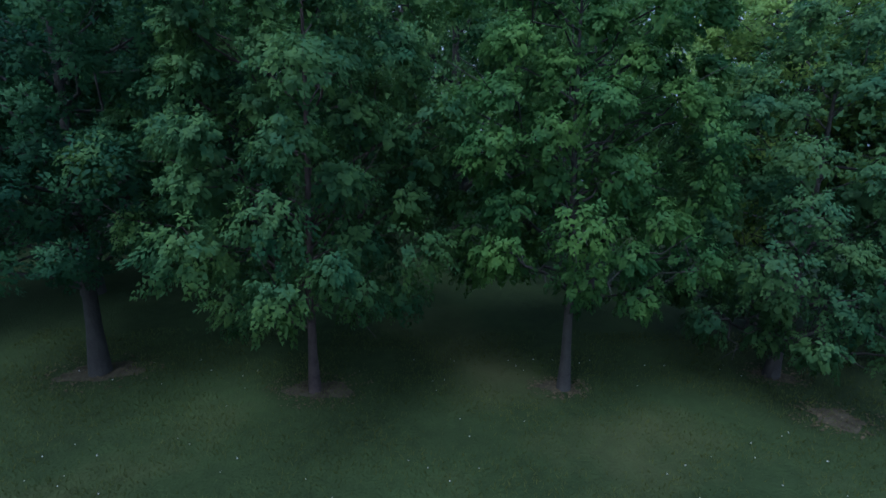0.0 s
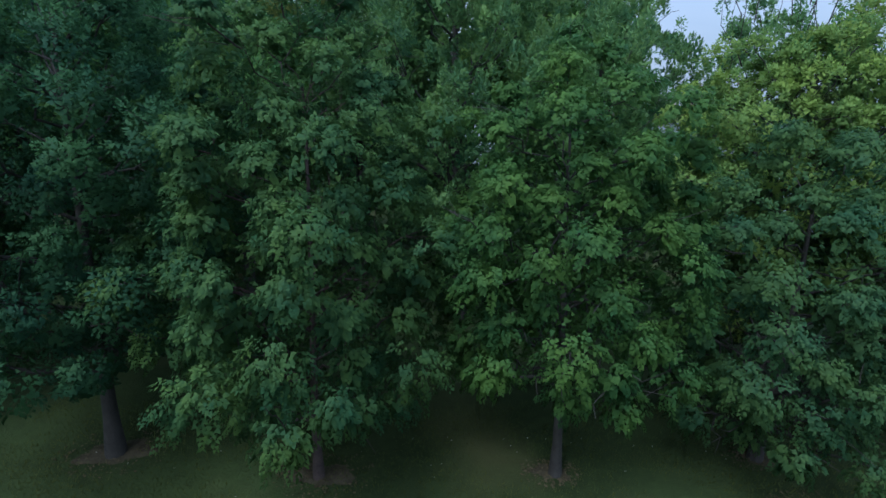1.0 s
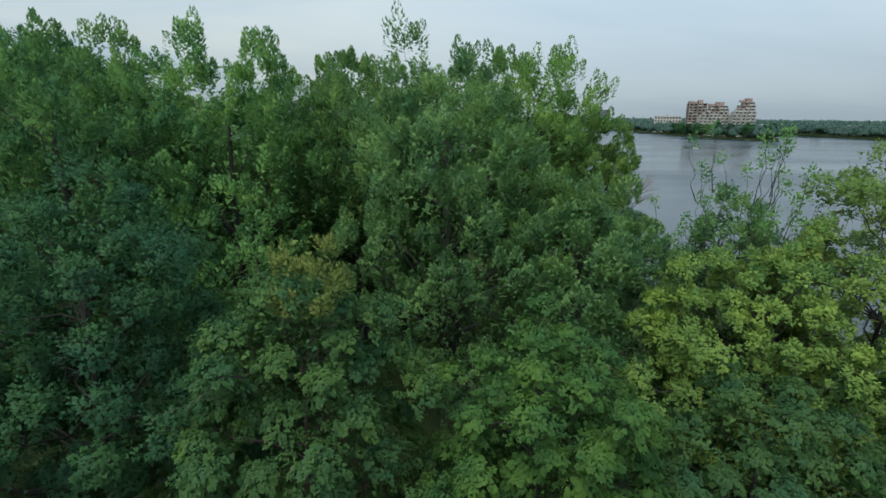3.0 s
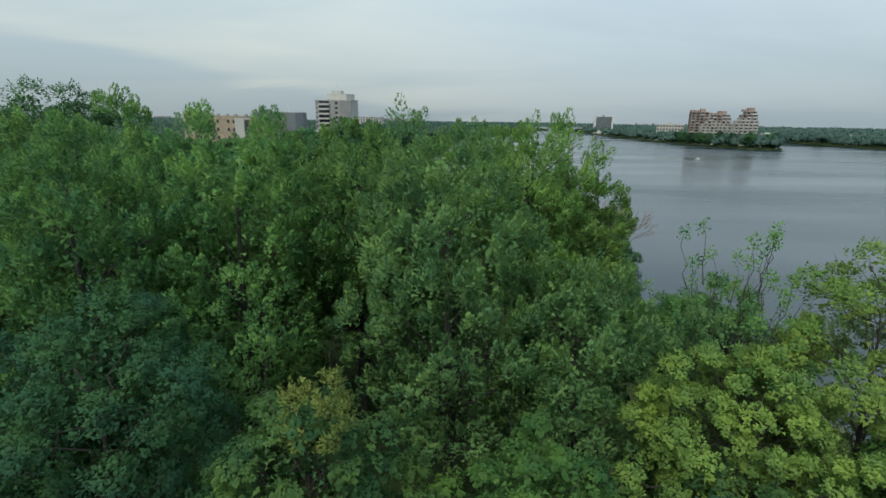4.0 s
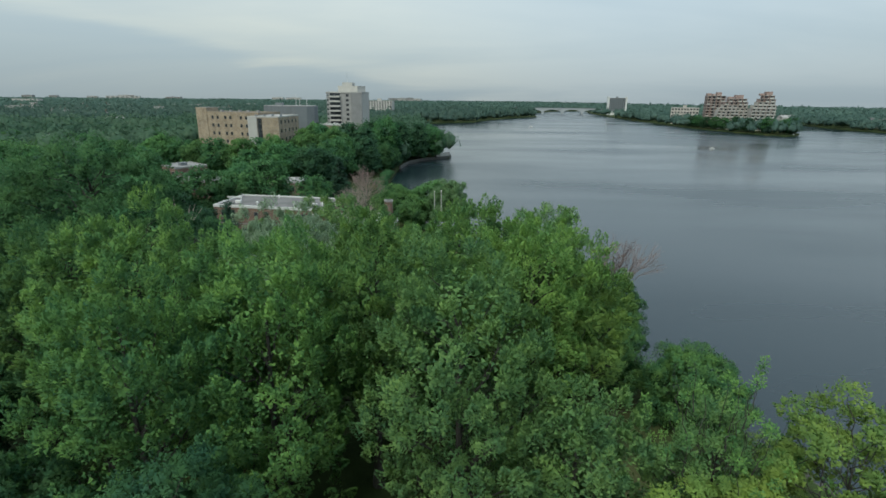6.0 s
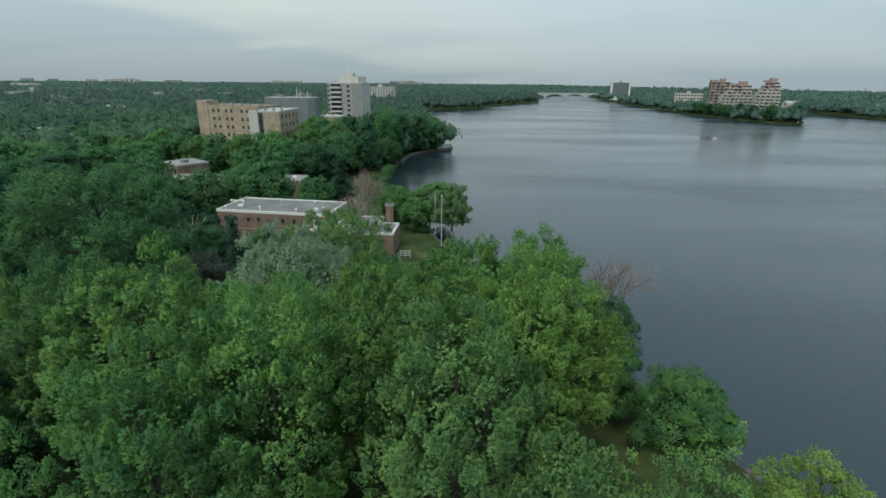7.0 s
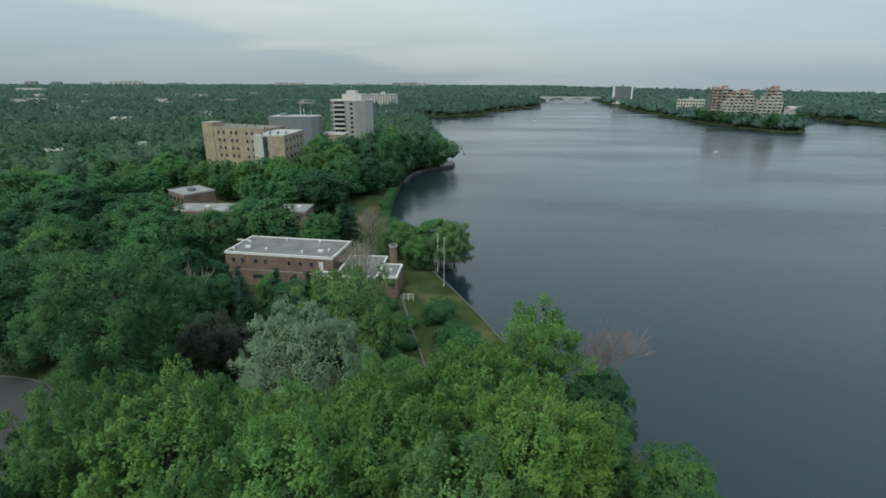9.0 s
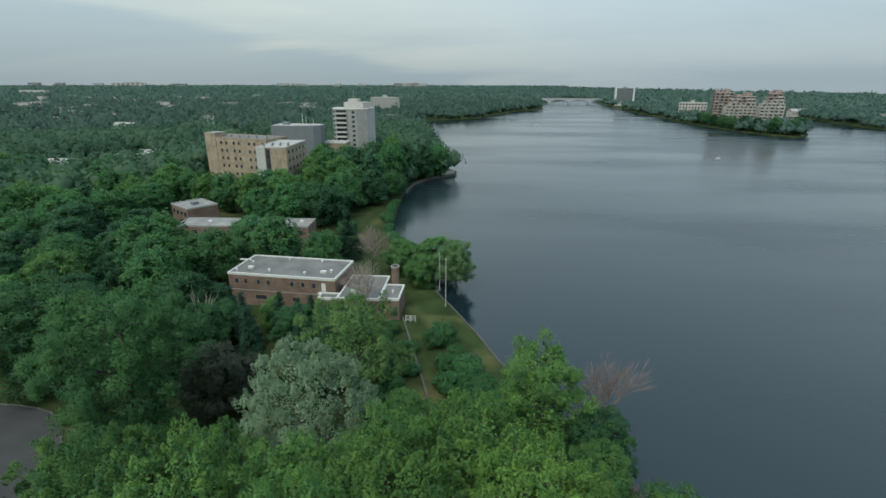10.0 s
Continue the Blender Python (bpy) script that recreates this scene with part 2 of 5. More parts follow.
M_BRICK = brick_material("red_brown_brick", (0.160, 0.096, 0.066), (0.19, 0.165, 0.14))
M_TAN = brick_material("tan_brick", (0.315, 0.248, 0.165), (0.33, 0.29, 0.235))
M_CONCRETE = material("grey_concrete", (0.25, 0.245, 0.235), var=0.16, scale=0.4, scale2=5, bump=0.004)
M_PALE = material("off_white_panels", (0.39, 0.38, 0.35), rough=0.7, var=0.1, scale=0.4, scale2=5)
M_GREY = material("slate_grey_cladding", (0.135, 0.150, 0.158), rough=0.6, var=0.12, scale=0.3, scale2=4)
M_WHITE = material("white_painted_metal", (0.52, 0.52, 0.50), rough=0.45, var=0.06, scale=2)
M_ROOF = material("grey_gravel_roof", (0.125, 0.122, 0.120), rough=0.95, var=0.3, scale=0.35, scale2=12, bump=0.01)
M_ROOF_PALE = material("pale_gravel_roof", (0.30, 0.29, 0.285), rough=0.95, var=0.25, scale=0.3, scale2=9, bump=0.01)
M_ROOF_WORN = material("weathered_gravel_roof", (0.20, 0.198, 0.195), rough=0.95, var=0.35, scale=0.3, scale2=9, bump=0.01)
M_GLASS = glass_material()
M_FRAME = material("window_frame_paint", (0.16, 0.15, 0.14), rough=0.5, var=0.1, scale=2)
M_BRIDGE = material("bridge_concrete", (0.30, 0.32, 0.33), var=0.1, scale=0.1, scale2=2)
M_ASPHALT = material("asphalt", (0.037, 0.037, 0.039), rough=0.95, var=0.25, scale=0.3, scale2=30, bump=0.006)
M_STONE = material("seawall_stone", (0.078, 0.077, 0.070), rough=0.95, var=0.35, scale=0.7, scale2=6, bump=0.04)
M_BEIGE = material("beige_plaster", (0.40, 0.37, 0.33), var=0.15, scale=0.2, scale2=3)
M_PINK = brick_material("rosy_brick", (0.27, 0.180, 0.155), (0.35, 0.30, 0.27))


def ground_material():
    m = material("grass_lawn", (0.030, 0.046, 0.015), rough=0.95, spec=0.1, var=0.35, scale=0.22, scale2=3.0, bump=0.05, bump_scale=14.0, dark=(0.020, 0.030, 0.011))
    nt = m.node_tree
    N, L = nt.nodes.new, nt.links.new
    p = nt.nodes["Principled BSDF"]
    base = p.inputs["Base Color"].links[0].from_socket
    co = N("ShaderNodeTexCoord")
    nz = N("ShaderNodeTexNoise"); nz.inputs["Scale"].default_value = 0.11; nz.inputs["Detail"].default_value = 6
    L(co.outputs["Object"], nz.inputs["Vector"])
    rg = N("ShaderNodeMapRange"); rg.inputs[1].default_value, rg.inputs[2].default_value = 0.52, 0.72
    L(nz.outputs["Fac"], rg.inputs[0])
    mx = N("ShaderNodeMix"); mx.data_type = "RGBA"; mx.inputs[7].default_value = (0.088, 0.084, 0.036, 1)
    L(rg.outputs[0], mx.inputs[0]); L(base, mx.inputs[6]); L(mx.outputs[2], p.inputs["Base Color"])
    return m


M_LAWN = ground_material()


# ---- mesh helpers ----
def mesh_of(name, verts, faces, material_=None, smooth=False):
    me = bpy.data.meshes.new(name)
    verts, faces = np.asarray(verts, np.float32), np.asarray(faces, np.int32)
    k = faces.shape[1]
    me.vertices.add(len(verts)); me.vertices.foreach_set("co", verts.ravel())
    me.loops.add(faces.size); me.loops.foreach_set("vertex_index", faces.ravel())
    me.polygons.add(len(faces)); me.polygons.foreach_set("loop_start", np.arange(0, faces.size, k, dtype=np.int32))
    me.update(calc_edges=True)
    if smooth:
        me.polygons.foreach_set("use_smooth", np.ones(len(faces), dtype=bool))
    if material_:
        me.materials.append(material_)
    return me


def part(name, data, material_, parent, label=""):
    """A bmesh or a mesh as one object under its thing."""
    if isinstance(data, bmesh.types.BMesh):
        me = bpy.data.meshes.new(name)
        data.to_mesh(me); data.free()
        data = me
    if material_ and not data.materials:
        data.materials.append(material_)
    ob = new(name, data)
    ob.parent = parent
    return tagged(ob, label)


def thing(name, label, category, m=None, group="", kind=""):
    ob = new(name)
    ob.empty_display_size = 0.2
    if m:
        ob.matrix_basis = m
    return tagged(ob, label, category, group, kind)


def add_box(bm, x0, y0, z0, x1, y1, z1):
    v = [bm.verts.new(p) for p in product((x0, x1), (y0, y1), (z0, z1))]
    for f in ((0, 1, 3, 2), (4, 6, 7, 5), (0, 4, 5, 1), (2, 3, 7, 6), (0, 2, 6, 4), (1, 5, 7, 3)):
        bm.faces.new([v[i] for i in f])
    return v


def box(x0, y0, z0, x1, y1, z1, bevel=0.0):
    bm = bmesh.new()
    add_box(bm, x0, y0, z0, x1, y1, z1)
    if bevel:
        bmesh.ops.bevel(bm, geom=list(bm.edges), offset=bevel, segments=1, affect="EDGES")
    return bm


def prism(points, z0, z1):
    """An upright solid over a plan outline."""
    bm = bmesh.new()
    lo = [bm.verts.new((x, y, z0)) for x, y in points]
    hi = [bm.verts.new((x, y, z1)) for x, y in points]
    n = len(points)
    bm.faces.new(hi)
    bm.faces.new(lo[::-1])
    for i in range(n):
        bm.faces.new((lo[i], lo[(i + 1) % n], hi[(i + 1) % n], hi[i]))
    bmesh.ops.recalc_face_normals(bm, faces=bm.faces)
    return bm


def cylinder(x, y, z0, z1, r0, r1=None, sides=16):
    bm = bmesh.new()
    bmesh.ops.create_cone(bm, cap_ends=True, segments=sides, radius1=r0, radius2=r1 if r1 is not None else r0, depth=z1 - z0,
                          matrix=Matrix.Translation((x, y, (z0 + z1) / 2)))
    return bm


def tube(points, radii, sides=7):
    """Vertices and quads of a tapered, bent limb."""
    pts = np.asarray(points, float)
    n = len(pts)
    d = np.gradient(pts, axis=0)
    d /= np.linalg.norm(d, axis=1, keepdims=True) + 1e-9
    ref = np.where(np.abs(d[:, 2:3]) > 0.9, np.array([[1.0, 0, 0]]), np.array([[0, 0, 1.0]]))
    u = np.cross(d, ref); u /= np.linalg.norm(u, axis=1, keepdims=True)
    w = np.cross(d, u)
    a = np.linspace(0, 2 * np.pi, sides, endpoint=False)
    v = pts[:, None, :] + np.asarray(radii)[:, None, None] * (np.cos(a)[None, :, None] * u[:, None, :] + np.sin(a)[None, :, None] * w[:, None, :])
    i, j = np.meshgrid(np.arange(n - 1), np.arange(sides), indexing="ij")
    q = np.stack([i * sides + j, i * sides + (j + 1) % sides, (i + 1) * sides + (j + 1) % sides, (i + 1) * sides + j], -1).reshape(-1, 4)
    return v.reshape(-1, 3), q


def joined(pieces):
    vs, fs, o = [], [], 0
    for v, f in pieces:
        vs.append(v); fs.append(f + o); o += len(v)
    return np.concatenate(vs), np.concatenate(fs)


def leaves(at, axis, normal, size, rng, wide=0.62, fold=0.11, simple=False):
    """Folded leaves of two faces each: at the stalk, along axis, with the given normals."""
    n = len(at)
    axis = axis / (np.linalg.norm(axis, axis=1, keepdims=True) + 1e-9)
    side = np.cross(axis, normal); side /= np.linalg.norm(side, axis=1, keepdims=True) + 1e-9
    nrm = np.cross(side, axis)
    s = size[:, None]
    w = wide * rng.uniform(0.8, 1.2, (n, 1))
    if simple:
        v = np.stack([at - side * s * w * 0.5, at + side * s * w * 0.5, at + axis * s - nrm * s * fold], 1)
        return v.reshape(-1, 3), np.arange(n * 3).reshape(-1, 3)
    mid = at + axis * s * 0.45 - nrm * s * fold * 0.4
    v = np.stack([at, mid + side * s * w * 0.5 - nrm * s * fold, at + axis * s - nrm * s * fold * rng.uniform(0, 1.6, (n, 1)), mid - side * s * w * 0.5 - nrm * s * fold], 1)
    b = np.arange(n)[:, None] * 4
    f = np.concatenate([b + np.array([[0, 1, 2]]), b + np.array([[0, 2, 3]])])
    return v.reshape(-1, 3), f


def sphere_dirs(n, rng):
    d = rng.normal(size=(n, 3))
    return d / np.linalg.norm(d, axis=1, keepdims=True)


def even_dirs(n, k, rng):
    """k directions spread evenly over a sphere, for each of n lobes, each set turned at random."""
    q = np.arange(k) + 0.5
    z = 1 - 2 * q / k
    a = q * 2.39996
    r = np.sqrt(1 - z * z)
    d = np.stack([r * np.cos(a), r * np.sin(a), z], 1)
    turns = np.linalg.qr(rng.normal(size=(n, 3, 3)))[0]
    return np.einsum("nij,kj->nki", turns, d).reshape(-1, 3) + rng.normal(0, 0.12, (n * k, 3))


G = (1 + 5 ** 0.5) / 2
ICO = np.array([(-1, G, 0), (1, G, 0), (-1, -G, 0), (1, -G, 0), (0, -1, G), (0, 1, G), (0, -1, -G), (0, 1, -G), (G, 0, -1), (G, 0, 1), (-G, 0, -1), (-G, 0, 1)]) / math.hypot(1, G)
ICO_F = np.array([(0, 11, 5), (0, 5, 1), (0, 1, 7), (0, 7, 10), (0, 10, 11), (1, 5, 9), (5, 11, 4), (11, 10, 2), (10, 7, 6), (7, 1, 8),
                  (3, 9, 4), (3, 4, 2), (3, 2, 6), (3, 6, 8), (3, 8, 9), (4, 9, 5), (2, 4, 11), (6, 2, 10), (8, 6, 7), (9, 8, 1)])


OCT = np.array([(1, 0, 0), (-1, 0, 0), (0, 1, 0), (0, -1, 0), (0, 0, 1), (0, 0, -1)], float)
OCT_F = np.array([(0, 2, 4), (2, 1, 4), (1, 3, 4), (3, 0, 4), (2, 0, 5), (1, 2, 5), (3, 1, 5), (0, 3, 5)])


def cores(at, radii, rng, plain=False):
    """The dense inside of leaf clumps: small uneven lumps of foliage."""
    n = len(at)
    if plain:
        v = at[:, None, :] + OCT[None] * radii[:, None, :] * rng.uniform(0.85, 1.3, (n, 6, 1))
        return v.reshape(-1, 3), (np.arange(n)[:, None, None] * 6 + OCT_F[None]).reshape(-1, 3)
    v = at[:, None, :] + ICO[None] * radii[:, None, :] * rng.uniform(0.7, 1.15, (n, 12, 1))
    return v.reshape(-1, 3), (np.arange(n)[:, None, None] * 12 + ICO_F[None]).reshape(-1, 3)


# ---- trees ----
def envelope(h, form):
    """Radius of the crown at height h (0 its foot, 1 its top), as a share of the greatest."""
    if form == "cone":
        return np.clip(1.02 - h, 0.02, 1) * np.clip(h / 0.08, 0.3, 1)
    if form == "egg":
        return np.sqrt(np.clip(1 - ((h - 0.36) / 0.66) ** 2, 0.0, 1))
    if form == "vase":
        return np.sqrt(np.clip(1 - ((h - 0.55) / 0.60) ** 2, 0.0, 1))
    return np.sqrt(np.clip(1 - ((h - 0.45) / 0.57) ** 2, 0.0, 1))


def unit(v):
    return v / (np.linalg.norm(v, axis=-1, keepdims=True) + 1e-9)


def lobe_places(n, foot, top, radius, lobe_r, flat, form, rng, ragged, apart, relief):
    """Middles of the leafy masses of a crown, standing apart over its outside."""
    phase = rng.uniform(0, 6.28, 3)
    k = n * 40
    h = rng.uniform(0.0, 1.0, k)
    h = h[rng.uniform(0, 1, k) < envelope(h, form) + 0.1]
    a = rng.uniform(0, 2 * np.pi, len(h))
    wave = 1 + ragged * (np.sin(3 * a + phase[0] + 3 * h) * 0.5 + np.sin(5 * a + phase[1] - 7 * h) * 0.4 + np.sin(2 * a + phase[2] + 9 * h) * 0.4)
    r = max(radius * 1.07 - lobe_r * 0.9, 0.25) * envelope(h, form) * wave * rng.uniform(0.72, 1.06, len(h))
    z0, z1 = foot + lobe_r * flat * 0.7, top - lobe_r * flat * 1.05
    z = z0 + (z1 - z0) * h + rng.normal(0, 0.12 * lobe_r, len(h))
    every = np.stack([r * np.cos(a), r * np.sin(a), np.minimum(z, z1)], 1)
    # boughs stand out and leave hollows between them
    k = 6.28 / (lobe_r * 3.1)
    x, y, q = (every * k).T
    g = np.sin(x + phase[0] + 0.8 * np.sin(0.7 * q)) + np.sin(y + phase[1] + 0.8 * np.sin(0.6 * x)) + np.sin(0.9 * q + phase[2] + 0.7 * np.sin(0.7 * y))
    middle = np.array([0, 0, foot + (top - foot) * 0.42])
    hollow = relief * (0.5 - 0.5 * np.clip(g / 1.5, -1, 1))[:, None]
    every = middle + (every - middle) * (1 - hollow * np.array([1, 1, 0.3]))
    size = lobe_r * rng.uniform(0.65, 1.3, len(h))
    kept = [0]
    for i in range(1, len(every)):
        if len(kept) >= n:
            break
        gap = np.sqrt(np.sum((every[kept] - every[i]) ** 2 * np.array([1, 1, 1 / flat ** 1.4]), axis=1))
        if np.all(gap > apart * 0.5 * (size[kept] + size[i])):
            kept.append(i)
    return every[kept], size[kept]


# how each sort grows: rise of the shoots, height of a leafy mass, shoot length, bend of its tip, hang of the leaves, girth of a shoot
GROWTH = {"plume": (1.15, 1.1, 0.9, 0.12, 0.0, 0.15), "spire": (1.4, 1.0, 1.08, 0.05, 0.0, 0.35), "droop": (0.06, 0.8, 0.62, -0.32, 0.85, 0.2), "puff": (0.45, 0.92, 0.62, 0.0, 0.2, 0.25),
          "needles": (-0.05, 0.42, 0.8, -0.15, 0.2, 0.1)}


def round_normals(me, soft_normals):
    me.polygons.foreach_set("use_smooth", np.ones(len(me.polygons), bool))
    me.normals_split_custom_set_from_vertices(unit(soft_normals))


def crown_mesh(name, leaf_kind, foot, top, radius, lobes, lobe_r, shoots, per, leaf, seed, form="round", habit="plume", ragged=0.25, wide=0.62, apart=1.3, inner=2400, soft=0.6, fill=1.3, relief=0.3):
    """A crown of leafy masses; each bears many shoots, each shoot a spiral of leaves."""
    rng = np.random.default_rng(seed)
    rise, flat, reach, bend, hang, girth = GROWTH[habit]
    up = np.array([0, 0, 1.0])
    erect = 0.15 if habit in ("plume", "spire") else 0.0
    c, size = lobe_places(lobes, foot, top, radius, lobe_r, flat, form, rng, ragged, apart, relief)
    n = len(c)
    mid = np.array([0, 0, foot + (top - foot) * (0.3 if form == "cone" else 0.42)])
    out = unit((c - mid) * np.array([1, 1, 0.25 if form == "cone" else 0.8]))
    i = np.repeat(np.arange(n), shoots)
    d = unit(even_dirs(n, shoots, rng) + (out[i] + up * 0.5) * (0.95 if habit == "spire" else 0.58))
    base = c[i] + d * (size[i] * (rng.uniform(0.28, 0.52, len(i)) if erect else rng.uniform(0.42, 0.68, len(i))))[:, None] * np.array([1, 1, flat])
    way = unit(d * 0.95 + out[i] * 0.25 + up * rise + rng.normal(0, 0.16, d.shape))
    length = size[i] * reach * rng.uniform(0.6, 1.25, len(i))
    u = unit(np.cross(way, np.array([0.31, 0.87, 0.38])))
    w = np.cross(way, u)
    j = np.repeat(np.arange(len(i)), per)
    m = len(j)
    step = np.tile(np.arange(per), len(i))
    t = (0.08 + 0.92 * (step + rng.uniform(0.1, 0.9, m)) / per) ** (0.62 if erect else 0.8)
    a = step * 2.4 + rng.uniform(0, 6.28, len(i))[j] + rng.normal(0, 0.3, m)
    side = u[j] * np.cos(a)[:, None] + w[j] * np.sin(a)[:, None]
    t1 = t[:, None]
    p = base[j] + way[j] * length[j][:, None] * t1 + up * (bend * length[j] * t * t)[:, None] + side * (leaf * 0.2 + girth * length[j] * (1.04 - t) ** (0.75 if habit == "spire" else 0.5) * rng.uniform(0.6 if habit == "spire" else 0.3, 1.0, m))[:, None]
    axis = side * (1.05 - erect - 0.6 * t1) + way[j] * (0.3 + erect + 0.7 * t1) - up * hang + rng.normal(0, 0.18, (m, 3))
    normal = way[j] * 0.5 + up * (0.55 - 0.5 * hang) + d[j] * (0.25 + 0.5 * hang) + rng.normal(0, 0.25, (m, 3))
    big = leaf * (1.12 - 0.4 * t * t) * rng.uniform(0.75, 1.2, m)
    v, f = leaves(p, axis, normal, big, rng, wide, 0.07, simple=True)
    rounded = unit(d[j] * 0.7 + out[i][j] * 0.3 + up * 0.3 + way[j] * 0.35) * soft + unit(normal) * (1 - soft)
    if habit == "spire":
        rounded = unit(side * (0.85 - 0.4 * t1) + d[j] * 0.3 + up * 0.25 + way[j] * (0.1 + 0.5 * t1)) * soft + unit(normal) * (1 - soft)
    # shaded foliage inside the masses and the crown
    k = np.repeat(np.arange(n), max(2, int(shoots * fill)))
    q = c[k] + sphere_dirs(len(k), rng) * (size[k] * 0.5 * rng.uniform(0.2, 1.0, len(k)))[:, None] * np.array([1, 1, flat])
    h = rng.uniform(0.02, 0.95, inner)
    ang = rng.uniform(0, 6.28, inner)
    rr = (radius - lobe_r * 0.9) * envelope(h, form) * rng.uniform(0.25, 0.85, inner)
    q = np.concatenate([q, np.stack([rr * np.cos(ang), rr * np.sin(ang), foot + 0.3 + (top - foot - lobe_r) * h], 1)])
    s = np.where(np.arange(len(q)) < len(k), leaf * 1.35, leaf * 1.5) * rng.uniform(0.7, 1.2, len(q))
    qn = unit(q - mid) + up * 0.5 + rng.normal(0, 0.5, q.shape)
    v2, f2 = leaves(q, rng.normal(0, 1, q.shape), qn, s, rng, 0.8, 0.07, simple=True)
    v, f = joined([(v, f), (v2, f2)])
    me = mesh_of(name, v, f, LEAF[leaf_kind])
    round_normals(me, np.concatenate([np.repeat(rounded, 3, 0), np.repeat(unit(qn), 3, 0)]))
    return me, c


def bent(a, b, n, rng, sag=0.0, wob=0.06):
    t = np.linspace(0, 1, n)[:, None]
    a, b = np.asarray(a, float), np.asarray(b, float)
    p = a + (b - a) * t
    p += rng.normal(0, wob, (n, 3)) * np.sin(np.pi * t) * np.linalg.norm(b - a)
    p[:, 2] += sag * np.sin(np.pi * t[:, 0])
    return p


def trunk_meshes(foot, top, radius, clumps, seed, thick=0.2, lean=(0, 0), limbs=16, upright=0.5, bark=None):
    rng = np.random.default_rng(seed + 77)
    n = 9
    t = np.linspace(0, 1, n)
    end = foot + (top - foot) * 0.75
    stem = np.stack([lean[0] * t + 0.12 * np.sin(3 * t + seed), lean[1] * t + 0.10 * np.sin(4 * t + seed * 2), -0.25 + (end + 0.25) * t], 1)
    rad = thick * (1 - 0.8 * t)
    rad[0] *= 1.55
    rad[1] *= 1.08
    tv, tf = tube(stem, rad, 12)
    pieces = []
    pick = rng.permutation(len(clumps))[:limbs]
    for j in pick:
        b = clumps[j]
        h0 = np.clip((b[2] - np.hypot(b[0], b[1]) * upright) / end, foot / end * 0.8, 0.95)
        a = np.array([np.interp(h0, t, stem[:, k]) for k in range(3)])
        r0 = np.interp(h0, t, rad) * 0.5
        p = bent(a, b, 6, rng, sag=0.1)
        pieces.append(tube(p, np.linspace(r0, 0.018, 6), 5))
        for _ in range(4):
            s = p[rng.integers(2, 6)]
            e = s + unit(b - a) * rng.uniform(0.4, 1.0) + rng.normal(0, 0.45, 3)
            pieces.append(tube(bent(s, e, 4, rng), np.linspace(min(r0 * 0.4, 0.03), 0.006, 4), 4))
    tv, tf = joined([(tv, tf)] + pieces)
    return mesh_of("trunk", tv, tf, bark or M_BARK, True)


def tree(x, y, height, radius, label, foot, leaf_kind, lobes, lobe_r, shoots, per, leaf, seed, form="round", habit="plume",
         thick=0.2, lean=(0, 0), limbs=24, upright=0.5, group="", bark=None, name="tree", z=0.0, **crown):
    ob = thing(name, label, "tree", pose(x, y, z), group)
    cm, c = crown_mesh("crown", leaf_kind, foot, height, radius, lobes, lobe_r, shoots, per, leaf, seed, form, habit, **crown)
    part("trunk", trunk_meshes(foot, height, radius, c, seed, thick, lean, limbs, upright, bark), None, ob)
    part("crown", cm, None, ob)
    return ob


# ---- ground, river and banks ----
W = -1.0     # the river's level
# the near bank, from behind the camera to the far bridge: x for each y
BANK_Y = [-400, -60, -10, 20, 36, 41, 49, 56, 71, 78.6, 90.6, 96, 118, 139, 164, 195, 214, 228, 237, 243, 256, 330, 466, 560, 582, 630, 700, 794, 862, 900, 1100, 1400, 5000]
BANK_X = [150, 60, 42, 31, 23, 20.5, 17.4, 13.5, 5.7, 2.8, -2.5, -5.2, -13.5, -21.3, -24.2, -25.4, -24, -18, -7.4, -6.5, -11.5, -24, -45, -62, -40, 12, 33, 74, 118, 122, 137, 260, 900]


def bank(y):
    return np.interp(y, BANK_Y, BANK_X)


ISLE = [(262, 1066), (300, 1300), (330, 1300), (420, 980), (430, 760), (345, 610), (300, 500), (296, 470), (290, 456), (270, 430), (258, 425), (243, 470), (233, 560), (236, 637), (241, 760), (250, 900)]
RIGHT = [(420, 980), (430, 760), (391, 556), (388, 500), (395, 470), (520, 440), (700, 520), (880, 900), (930, 1400), (900, 1900), (700, 2300), (430, 2200), (330, 1300)]
BEYOND = [(118, 1430), (260, 1380), (420, 1330), (700, 1900), (900, 1900), (930, 1400), (905, 1010), (1300, 1150), (1350, 1400), (1200, 1900), (1000, 2500), (750, 3200), (480, 4200), (300, 4890)]


def inside(px, py, poly):
    px, py = np.asarray(px), np.asarray(py)
    r = np.zeros(px.shape, bool)
    n = len(poly)
    for i in range(n):
        (x0, y0), (x1, y1) = poly[i], poly[(i + 1) % n]
        c = ((y0 > py) != (y1 > py)) & (px < (x1 - x0) * (py - y0) / (y1 - y0 + 1e-12) + x0)
        r ^= c
    return r


